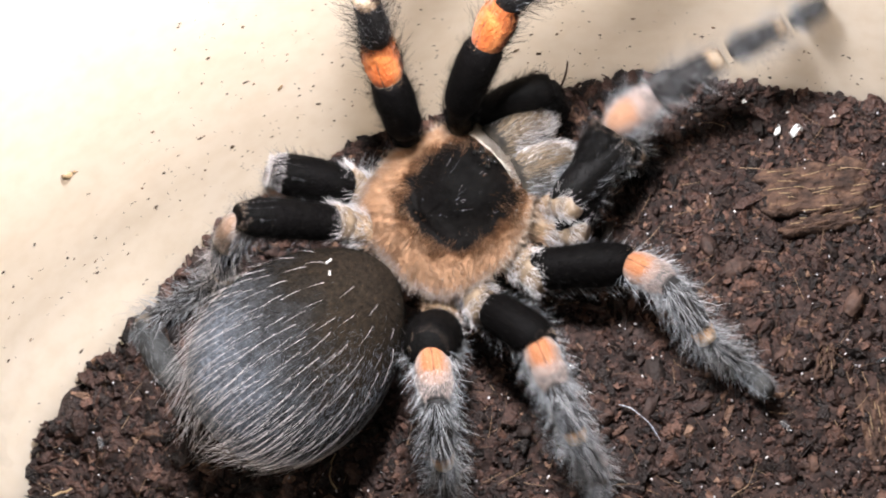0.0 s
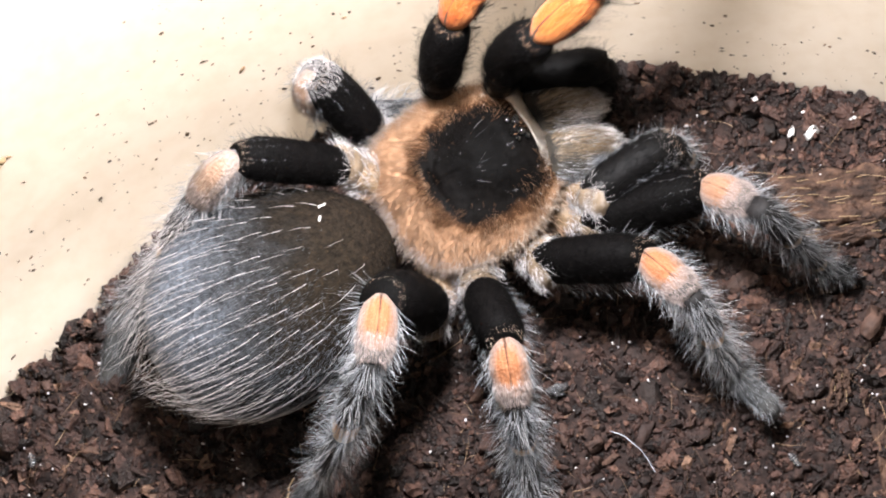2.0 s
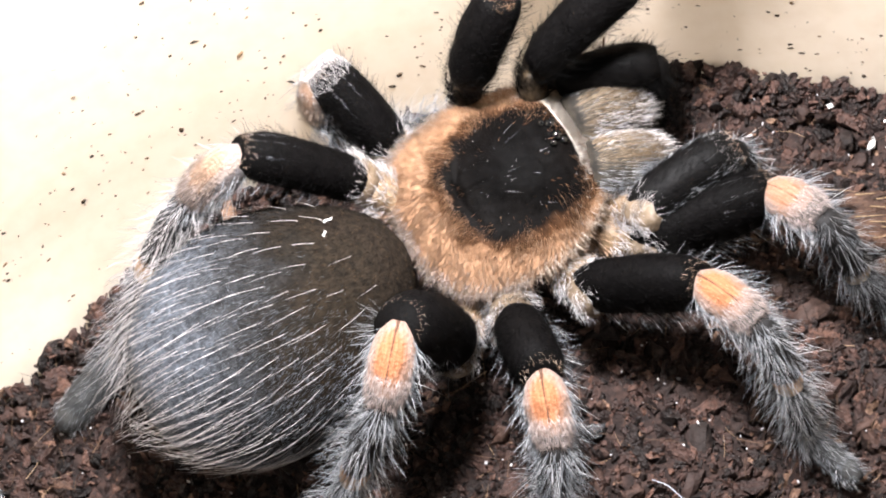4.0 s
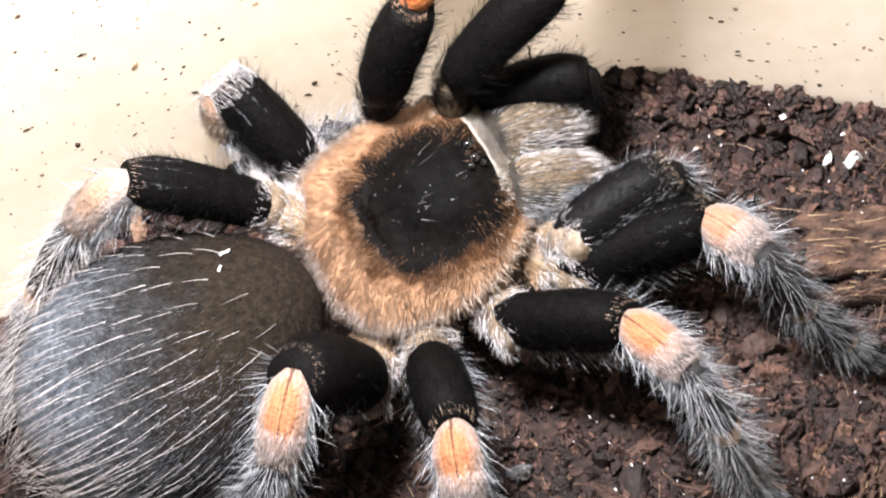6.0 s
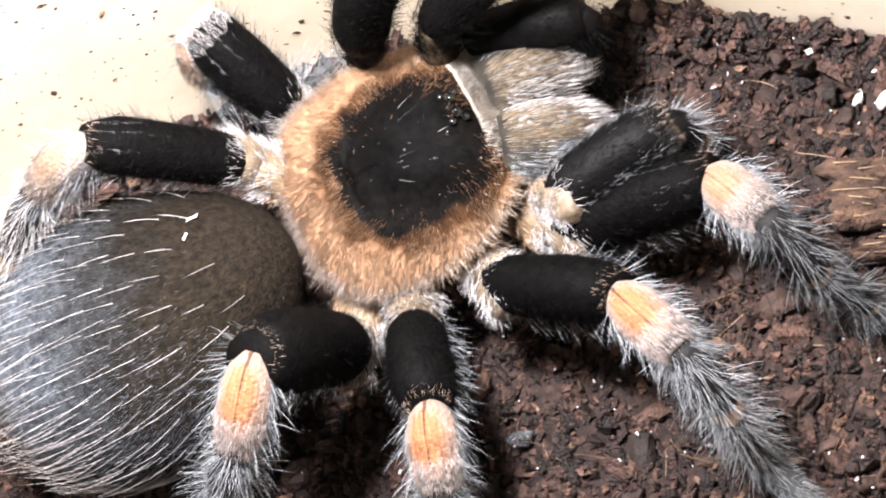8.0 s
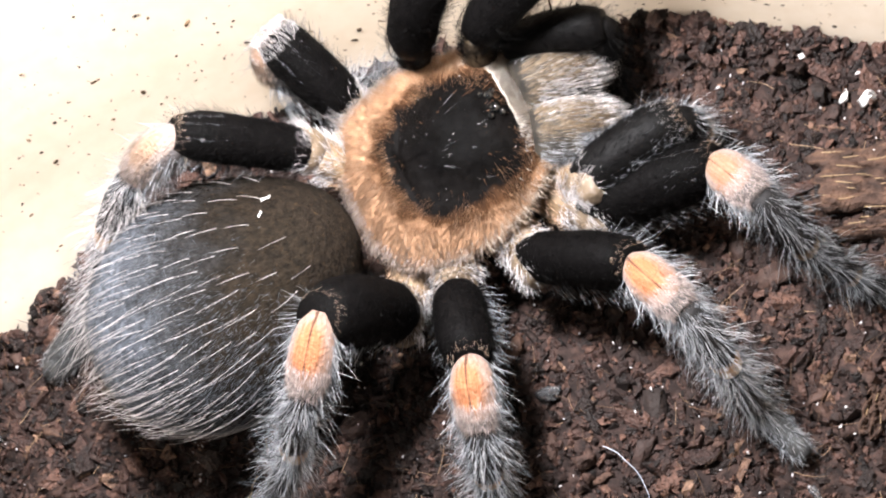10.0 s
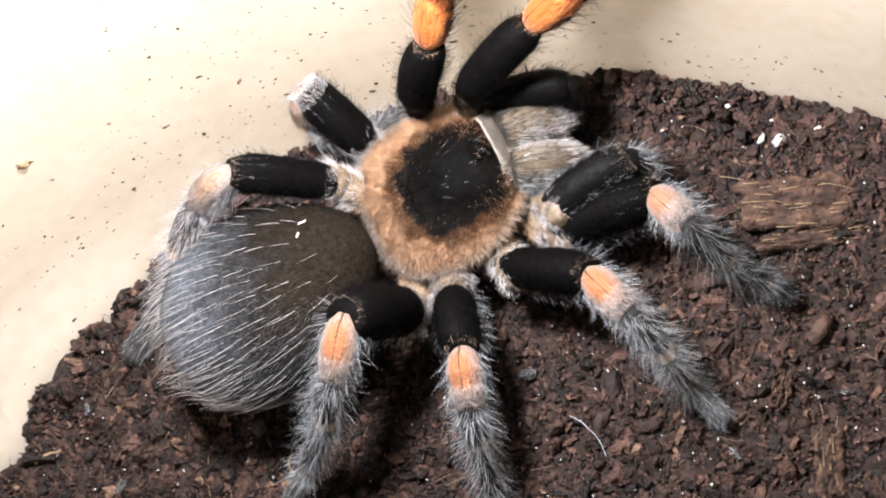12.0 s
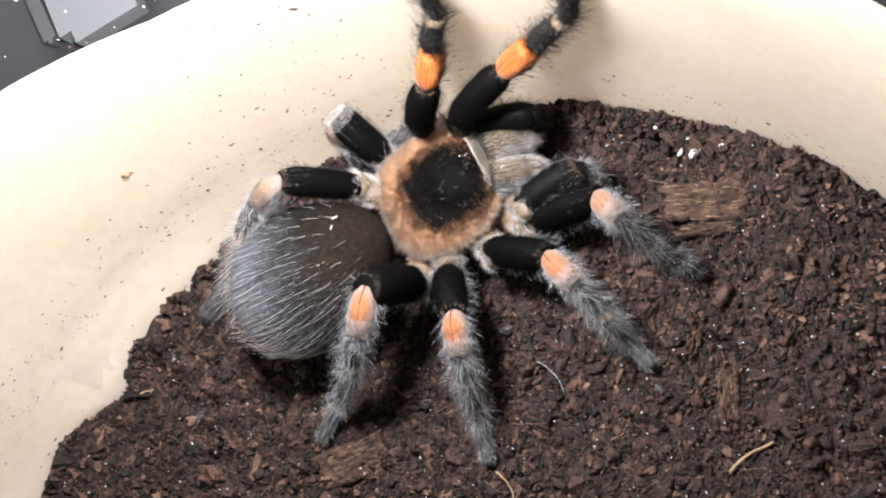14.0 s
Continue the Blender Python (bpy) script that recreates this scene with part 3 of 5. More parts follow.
def build_crumbs():
    fine, lumpy, coarse = [chunk(s, True) for s in range(14)], [chunk(s + 20) for s in range(24)], [chunk(s + 50) for s in range(8)]
    p, q = soil_places(11000), soil_places(26000)
    p[:, 2] -= 0.025
    geo = joined([scatter(lumpy, p, rng.gamma(1.6, 0.02, len(p)) + 0.016), scatter(fine, q, rng.gamma(2.2, 0.011, len(q)) + 0.01)])
    part("soil_crumbs", geo, CRUMB, None, "loose crumbs of dark brown coconut soil", "stuff", False)["category"] = "soil"
    a = rng.uniform(radians(20), radians(160), 3400)
    r = TUB_R - fillet(a) - np.abs(rng.normal(0, 0.2, len(a))) + 0.05 + 0.1 * lattice(a * 30, a * 5, 13)
    p = np.stack([TUB_X + r * np.cos(a), TUB_Y + r * np.sin(a), 0 * a], 1)
    p[:, 2] = soil_height(p[:, 0], p[:, 1]) + rng.uniform(-0.05, 0.2, len(a)) * (1 + lattice(a * 14, a * 3, 12))
    geo = joined([scatter(lumpy, p[:1700], rng.gamma(2.2, 0.016, 1700) + 0.016), scatter(fine, p[1700:], rng.gamma(2.2, 0.009, 1700) + 0.01)])
    part("edge_crumbs", geo, CRUMB, None, "soil crumbs heaped against the tub wall", "stuff", False)["category"] = "soil"
    p = soil_places(280, 0.03)
    part("soil_clods", scatter(coarse, p, rng.gamma(5, 0.012, len(p)) + 0.02), CRUMB, None, "larger reddish brown clods of coconut soil", "stuff", False)["category"] = "soil"
    p = soil_places(1900, 0.06)
    w = rng.normal(size=(len(p), 3)) * (1, 1, 0.25)
    part("coco_fibres", bristles(p + (0, 0, 0.06), w, rng.uniform(0.12, 0.5, len(p)), 0.0045, rng.normal(size=(len(p), 3)) * 0.18, 4), FIBRE, None, "short brown coconut fibres strewn over the soil", "stuff")["category"] = "fibre"
    p = soil_places(800, 0.06)
    part("pale_grit", scatter(fine, p + (0, 0, 0.06), rng.uniform(0.007, 0.019, len(p))), GLINT, None, "tiny pale glinting grains on the soil", "stuff")["category"] = "grit"


def build_clods(ground):
    """The larger clods nearest the spider, each one a piece of the ground."""
    meshes = []
    for s in range(12):
        v, f = chunk(s + 120)
        meshes.append(mesh_of("clod", v * 0.085, [f], True))
        meshes[-1].materials.append(CRUMB_PIECE)
    x, y = rng.uniform(-8.5, 5.0, 900), rng.uniform(-8.6, -1.4, 900)
    keep = (np.hypot(x - TUB_X, y - TUB_Y) < edge_radius(x, y) - 0.1)
    for k, (px, py) in enumerate(list(zip(x[keep], y[keep]))[:290]):
        ob = new("clod", meshes[k % 12])
        ob.parent = ground
        s = float(rng.uniform(0.5, 1.5)) * (1.5 if k % 11 == 0 else 1.0)
        ob.matrix_local = cmpose(px, py, float(soil_height(px, py)) + 0.02, *rng.uniform(0, 360, 3)) @ Matrix.Scale(s, 4)


def build_specks():
    """Soil specks stuck flat to the tub's inner wall."""
    n = 1700
    a = rng.uniform(radians(35), radians(160), n)
    z = rng.beta(1.0, 1.5, n) * 6.0 + 0.15
    r = wall_radius(z) - 0.006 - fillet(a) * np.clip(1 - z / 0.9, 0, 1) ** 2
    out = np.stack([np.cos(a), np.sin(a), 0 * a], 1)
    p = np.stack([TUB_X + r * np.cos(a), TUB_Y + r * np.sin(a), z], 1)
    v, f = scatter([clod_shape(k + 80, 1, 0.6) for k in range(6)], np.zeros((n, 3)) + np.arange(n)[:, None] * (100.0, 0, 0), rng.gamma(1.3, 0.008, n) + 0.009)
    k = np.rint(v[:, 0] / 100.0).astype(int)
    d = v - k[:, None] * np.array([100.0, 0, 0])
    d -= 0.75 * (d * out[k]).sum(1, keepdims=True) * out[k]
    part("wall_specks", (p[k] + d, f), SPECK, None, "dark soil specks stuck to the tub wall", "stuff")["category"] = "soil"


build_tub()
build_collar()
ground = build_soil()
build_crumbs()
build_clods(ground)
build_specks()
# ---- loose things on the soil and beyond the rim ----
def ground_at(x, y):
    return float(soil_height(np.array([x]), np.array([y]))[0])


def chip(length, width, thick, seed, n=44, m=24):
    """A flat piece of bark with ragged ends and a ridged top."""
    u, v = np.meshgrid(np.linspace(-1, 1, n), np.linspace(-1, 1, m), indexing="ij")
    ragged = 1 + 0.16 * lattice(v * 3 + seed, u * 0 + seed, 21)
    x = u * length / 2 * ragged
    y = v * width / 2 * (1 + 0.16 * lattice(u * 3 + 5, v * 0 + seed, 22))
    edge = np.clip(np.minimum(1 - np.abs(u), 1 - np.abs(v)) * 6, 0, 1)
    top = thick * (0.5 + 0.5 * edge) + 0.06 * lattice(v * 4, u * 4 + seed, 23) + 0.05 * lattice(v * 9, u * 9, 24)
    low = -thick * (0.5 + 0.3 * edge)
    a = np.stack([x, y, top], -1).reshape(-1, 3)
    b = np.stack([x, y, low], -1).reshape(-1, 3)
    i, j = np.meshgrid(np.arange(n - 1), np.arange(m - 1), indexing="ij")
    q = np.stack([i * m + j, (i + 1) * m + j, (i + 1) * m + j + 1, i * m + j + 1], -1).reshape(-1, 4)
    k = n * m
    ring = np.concatenate([np.arange(m), np.arange(1, n) * m + m - 1, (n - 1) * m + np.arange(m - 2, -1, -1), np.arange(n - 2, 0, -1) * m])
    nxt = np.roll(ring, -1)
    side = np.stack([ring, nxt, nxt + k, ring + k], 1)
    return np.concatenate([a, b]), [np.concatenate([q, q[:, ::-1] + k, side])]


def lay(name, geo, skin, x, y, lift, turn, label, category, tilt=0, group="", smooth=True):
    return thing(name, geo, skin, label, category, group, "", smooth, cmpose(x, y, ground_at(x, y) + lift, tilt, 0, turn))


def bark_chip(length, width, thick, seed, x, y, lift, turn, label, tilt):
    """A bark chip with golden fibre strands lying along its top."""
    ob = lay("bark_chip", chip(length, width, thick, seed), BARK, x, y, lift, turn, label, "bark", tilt, "bark chips")
    n = int(16 * length * width) + 3
    p = np.stack([rng.uniform(-0.45, 0.35, n) * length, rng.uniform(-0.42, 0.42, n) * width, np.full(n, thick + 0.03)], 1)
    part("fibre", bristles(p, rng.normal(0, 0.09, (n, 3)) + (1, 0, 0), rng.uniform(0.05, 0.25, n) * length, 0.006, rng.normal(0, 0.06, (n, 3)), 4), STRAW, ob, "golden fibre strands", "stuff")


bark_chip(1.5, 0.76, 0.14, 3, 2.70, -3.93, 0.07, -13, "broad flat fibrous brown bark chip on the soil", 6)
bark_chip(1.5, 0.22, 0.12, 8, 2.85, -4.47, 0.1, -9, "narrow dark bark strip beside the broad chip", -8)
bark_chip(1.3, 0.7, 0.14, 15, -4.75, -6.85, 0.1, 8, "rough reddish bark chip half sunk in soil", 5)
bark_chip(0.7, 0.3, 0.1, 19, 0.55, -5.35, 0.08, 70, "short dark bark piece in the soil", 10)
bark_chip(0.9, 0.4, 0.1, 27, 2.3, -7.35, 0.06, 80, "reddish fibrous bark piece sunk in soil", -6)
bark_chip(0.55, 0.24, 0.08, 33, 1.95, -6.3, 0.08, 60, "small tan bark piece on the soil", 8)


def stalk(length, radius, bend, seed):
    t = np.linspace(0, 1, 14)
    return lathe((t - 0.5) * length, radius * (1 - 0.35 * t), radius * (0.8 - 0.3 * t), bend * np.sin(np.pi * t) + 0.02 * lattice(t * 5, t * 0 + seed, 31), 0.03 * np.sin(2 * np.pi * t), 8)


lay("straw", stalk(0.92, 0.03, 0.03, 1), STRAW, 2.45, -8.45, 0.1, 21, "dry tan straw lying on the soil", "straw", 0, "straws")
lay("straw", stalk(0.6, 0.02, 0.04, 5), STRAW, -1.93, -7.95, 0.12, -70, "thin pale straw sticking from the soil", "straw", 0, "straws")
lay("straw", stalk(0.45, 0.025, 0.02, 9), STRAW, -8.75, -4.6, 0.15, 12, "short yellow straw at the soil's edge", "straw", 0, "straws")
lay("straw", stalk(0.5, 0.014, 0.09, 14), STRAW, -4.9, -5.55, 0.15, 75, "curled pale root under the abdomen", "root", 0, "straws")
lay("shed_hair", stalk(0.75, 0.006, 0.1, 17), SHED, -0.71, -6.27, 0.14, -62, "bluish white shed hair lying on the soil", "hair")


def flake(size, seed):
    v, f = clod_shape(seed, 2, 0.45)
    v = v * (1.2, 0.65, 0.8) + 0.5 * np.stack([lattice(v[:, k] * 2.3, v[:, (k + 1) % 3] * 2.3 + 9, 60 + seed % 9 + k) for k in range(3)], 1)
    return v * size, [f]


lay("white_flake", flake(0.1, 201), LINT, 2.74, -3.08, 0.14, 20, "white flaky scrap lying on the soil", "flake", 20, "white flakes")
lay("white_flake", flake(0.06, 204), LINT, 2.5, -2.98, 0.13, 50, "small white scrap beside the larger one", "flake", 10, "white flakes")
lay("white_flake", flake(0.045, 207), LINT, 3.25, -3.1, 0.12, 0, "small pale scrap on the soil", "flake", 0, "white flakes")
lay("white_flake", flake(0.04, 210), LINT, 2.2, -2.45, 0.12, 0, "tiny white scrap near the wall", "flake", 0, "white flakes")
for k, (x, y, s) in enumerate(((-1.35, -5.25, 0.09), (-7.62, -5.3, 0.08), (-7.95, -4.1, 0.07), (1.15, -6.95, 0.07), (2.75, -6.5, 0.06), (2.6, -7.6, 0.06), (-6.6, -5.9, 0.07))):
    lay("clear_grain", flake(s, 220 + k), CLEAR, x, y, 0.08, 40 * k, "clear glassy grain glinting on the soil", "grain", 10 * k, "clear grains")


def wall_place(angle, z, back=0.02):
    r = wall_radius(z) - back
    return TUB_X + r * math.cos(radians(angle)), TUB_Y + r * math.sin(radians(angle)), z


x, y, z = wall_place(111.6, 3.05, 0.03)
thing("orange_speck", flake(0.075, 240), STRAW, "flat orange-brown speck stuck to the tub wall", "speck", at=cmpose(x, y, z, 80, 30, 21))
x, y, z = wall_place(101.5, 1.3, 0.03)
# a thin brown stalk stands between the front legs and the wall
thing("brown_stalk", lathe(np.linspace(0, 1.6, 12), np.linspace(0.022, 0.012, 12), np.linspace(0.022, 0.012, 12), 0.03 * np.sin(np.linspace(0, 6, 12)), None, 8), FIBRE,
      "thin brown stalk leaning against the tub wall", "stalk", at=cmpose(-0.34, -1.62, 0.1, 0, -80, 12))
thing("brown_stalk", lathe(np.linspace(0, 0.9, 10), np.linspace(0.02, 0.012, 10), np.linspace(0.02, 0.012, 10), 0.03 * np.sin(np.linspace(0, 5, 10)), None, 8), FIBRE,
      "short brown stalk rising from the soil", "stalk", at=cmpose(-0.7, -1.45, 0.1, 0, -60, 100))


def slab(w, d, h, r=0.3):
    bm = bmesh.new()
    bmesh.ops.create_cube(bm, size=1.0)
    bmesh.ops.scale(bm, vec=(w, d, h), verts=bm.verts)
    bmesh.ops.bevel(bm, geom=[e for e in bm.edges if abs(e.verts[0].co.z - e.verts[1].co.z) > h / 2], offset=r, segments=4, affect="EDGES")
    bm.verts.index_update()
    v = np.array([p.co for p in bm.verts])
    by = {}
    for f in bm.faces:
        by.setdefault(len(f.verts), []).append([p.index for p in f.verts])
    bm.free()
    return v, [np.array(f) for f in by.values()]


thing("table", slab(150.0, 110.0, 3.0, 2.0), TABLE, "grey table top under the tub", "table", kind="structure", at=cmpose(0, 0, -2.7), smooth=False)
thing("white_tray", slab(2.15, 7.0, 0.5), WHITE_CARD, "white plastic tray on the grey table", "tray", at=cmpose(-9.32, 6.6, -0.9, 0, 0, 13), smooth=False)
thing("grey_strip", slab(0.3, 7.0, 0.3, 0.1), PALE_GREY, "pale grey plastic strip beside the tray", "strip", at=cmpose(-10.86, 6.66, -1.0, 0, 0, 15), smooth=False)


# ---- the tarantula ----
BODY = cmpose(-1.7, -2.9, 0, 0, 0, 14)
spider = new("tarantula")
tagged(spider, "large hairy tarantula, black with orange knees and tan carapace", "spider")
spider.matrix_world = BODY
INTO = np.array(BODY.inverted())


def local(p):
    """A place of the world (cm) in the spider's own space (cm)."""
    p = np.asarray(p, float) * CM
    return (p @ INTO[:3, :3].T + INTO[:3, 3]) / CM


CARA_X, CARA_Y = 0.1, 0.1


def cara_radius(a):
    """The carapace's outline about its middle: straight in front, broadest behind."""
    deg = np.abs(np.degrees(np.arctan2(np.sin(a), np.cos(a))))
    r = np.interp(deg, (0, 15, 28, 38, 47, 67, 90, 105, 122, 134, 155, 168, 180), (1.12, 1.15, 1.2, 1.15, 1.12, 1.11, 1.08, 1.12, 1.17, 1.2, 1.18, 1.1, 1.06))
    left = np.degrees(np.arctan2(np.sin(a), np.cos(a)))
    return r + 0.015 * np.cos(np.radians(deg * 8.2)) + 0.08 * np.exp(-(((left - 40) / 22) ** 2))


def cara_height(x, y):
    """Height of the carapace over the spider's own plane: a raised head wedge, a pit, grooves that run out from it."""
    dx, dy = x - CARA_X, y - CARA_Y
    R = np.minimum(np.hypot(dx, dy) / cara_radius(np.arctan2(dy, dx)), 1.0)
    z = 1.36 + 0.34 * (1 - R**3.2)
    head = np.clip((x + 0.25) / 0.6, 0, 1)
    wide = 0.3 + 0.24 * np.clip(x + 0.3, 0, 1.3)
    z = z + 0.13 * head * head * (3 - 2 * head) * np.exp(-(np.abs(dy) / wide) ** 4) * (1 - R**6)
    z = z + 0.13 * np.exp(-((x - 0.9) / 0.13) ** 2 - ((y - 0.18) / 0.19) ** 2)
    px, py = x + 0.3, y - 0.13
    far, way = np.hypot(px, py), np.arctan2(py, px)
    z = z - 0.1 * np.exp(-(px / 0.06) ** 2 - (py / 0.13) ** 2)
    groove = np.exp(-((np.abs(np.sin(2.5 * way + 0.5)) / 0.3) ** 2))
    return z - 0.022 * groove * np.clip(far / 0.2, 0, 1) * np.clip(1.15 - far, 0, 1) + 0.012 * lattice(x * 6, y * 6, 70) * (1 - R)


def shield(x, y):
    """Below 1 on the black shield."""
    return np.abs((x - 0.33) / 0.79) ** 2.3 + np.abs((y - 0.05) / 0.72) ** 2.3


def build_carapace():
    n, m = 56, 110
    R, A = np.meshgrid(np.linspace(0, 1, n), np.linspace(0, 2 * np.pi, m, endpoint=False), indexing="ij")
    x, y = CARA_X + R * cara_radius(A) * np.cos(A), CARA_Y + R * cara_radius(A) * np.sin(A)
    z = cara_height(x, y)
    low = np.stack([CARA_X + (x[-1] - CARA_X) * 0.9, CARA_Y + (y[-1] - CARA_Y) * 0.9, 0 * x[-1] + 1.14], -1)
    v = np.concatenate([np.stack([x, y, z], -1).reshape(-1, 3), low, [[CARA_X, CARA_Y, 1.1]]])
    i, j = np.meshgrid(np.arange(n), np.arange(m), indexing="ij")
    k = (j + 1) % m
    q = np.stack([i * m + j, (i + 1) * m + j, (i + 1) * m + k, i * m + k], -1).reshape(-1, 4)
    t = np.arange(m)
    cap = np.stack([n * m + t, np.full(m, (n + 1) * m), n * m + (t + 1) % m], 1)
    shell = part("carapace", (v, [q, cap]), CARAPACE, spider, "tan carapace with a black shield")

    def roots(count, inner=0.0, mid=None, wide=0.3):
        a = rng.uniform(0, 2 * np.pi, count) if mid is None else rng.normal(mid, wide, count)
        r = np.sqrt(rng.uniform(inner * inner, 1, count)) * cara_radius(a)
        px, py = CARA_X + r * np.cos(a), CARA_Y + r * np.sin(a)
        gx = (cara_height(px + 0.03, py) - cara_height(px - 0.03, py)) / 0.06
        gy = (cara_height(px, py + 0.03) - cara_height(px, py - 0.03)) / 0.06
        up = unit(np.stack([-gx, -gy, 1 + 0 * gx], 1))
        out = np.stack([np.cos(a), np.sin(a), 0 * a], 1)
        return np.stack([px, py, cara_height(px, py) - 0.004], 1), up, out

    def coat(name, skin, label, p, up, way, long, radius, lift=0.2, loose=0.14, droop=-0.1, steps=1):
        way = unit(way - up * (way * up).sum(1, keepdims=True)) + up * lift + rng.normal(0, loose, p.shape)
        part(name, bristles(p, way, rng.uniform(*long, len(p)), radius, up * droop, steps), skin, shell, label, "stuff")

    p, up, out = roots(56000)
    d = shield(p[:, 0], p[:, 1]) + rng.normal(0, 0.24, len(p)) + 0.34 * lattice(p[:, 0] * 6, p[:, 1] * 6, 71)
    # the nap turns with the place, in soft tufts
    swirl = 0.5 * np.stack([lattice(p[:, 0] * 5, p[:, 1] * 5, 73), lattice(p[:, 0] * 5, p[:, 1] * 5, 74), 0 * d], 1)
    way = out * 0.8 + (-0.35, 0, 0) + swirl
    rim = np.hypot(p[:, 0] - CARA_X, p[:, 1] - CARA_Y) + rng.normal(0, 0.08, len(p)) + 0.12 * lattice(p[:, 0] * 4, p[:, 1] * 4, 72)
    tan = d > 1.0
    for name, skin, label, m in (("black_fuzz", HAIR_DARK, "short black fuzz", (d < 1.0) & (rng.uniform(0, 1, len(d)) < 0.45)),
                                 ("rust_fuzz", HAIR_RUST, "rust-brown fuzz", tan & (d < 1.45)),
                                 ("tan_fuzz", HAIR_TAN, "short tan fuzz", tan & (d >= 1.45) & (rim < 1.06)),
                                 ("pale_fuzz", HAIR_CREAM, "pale pinkish fuzz", tan & (d >= 1.45) & (rim >= 1.06))):
        coat(name, skin, label, p[m], up[m], way[m], (0.03, 0.06) if skin is HAIR_DARK else (0.06, 0.13), 0.0019, 0.16)
    p, up, out = roots(1500, 0.92)
    coat("fringe", HAIR_CREAM, "pale fringe of hairs", p, up, out + (-0.2, 0, -0.2), (0.09, 0.24), 0.002, 0.25, 0.25, -0.25, 3)
    p, up, out = roots(600, 0.9, math.pi, 0.75)
    coat("rear_fringe", HAIR_BLUSH, "whitish tufts over the waist", p, up, out + (-0.2, 0, -0.2), (0.1, 0.26), 0.0022, 0.35, 0.3, -0.3, 3)
    # cream rim of the front edge, whitened further to imitate glare
    p, up, out = roots(7500, 0.81, 0.2, 0.25)
    coat("front_band", HAIR_RIM, "cream band of hairs along the front edge", p, up, out, (0.05, 0.11), 0.0026, 0.35, 0.2, -0.1, 1)
    # grey strands that imitate the sheen along the grooves, and dust on the shield
    a, r = rng.normal(0.05, 0.75, 22), rng.uniform(0.12, 1.0, 22)
    px, py = -0.3 + r * np.cos(a), 0.13 + r * np.sin(a)
    keep = shield(px, py) < 0.9
    p = np.stack([px, py, cara_height(px, py) + 0.002], 1)[keep]
    w = np.stack([np.cos(a), np.sin(a), 0.05 + 0 * a], 1)[keep] + rng.normal(0, 0.1, p.shape) * (1, 1, 0.2)
    part("silver_strands", bristles(p, w, rng.uniform(0.06, 0.2, len(p)), 0.0014, (0, 0, -0.02), 2), HAIR_GREY, shell, "fine grey strands standing in for sheen", "stuff")
    p = roots(420)[0]
    p = p[shield(p[:, 0], p[:, 1]) < 1.0][:34] + (0, 0, 0.004)
    part("dust", scatter([clod_shape(k + 60, 1, 0.7) for k in range(3)], p, rng.gamma(1.2, 0.002, len(p)) + 0.002), LINT, shell, "pale dust grains", "stuff")
    for ey, ex, size in ((0.075, 0.91, 0.055), (-0.075, 0.91, 0.055), (0.13, 0.84, 0.038), (-0.13, 0.84, 0.038), (0.13, 0.95, 0.042), (-0.13, 0.95, 0.042)):
        v, f = clod_shape(3, 2, 1.0)
        v = unit(v) * size + (ex, 0.18 + ey, cara_height(np.array(ex), np.array(0.18 + ey)) + 0.012)
        part("eye", (v, [f]), EYE, shell, "shiny black eye")


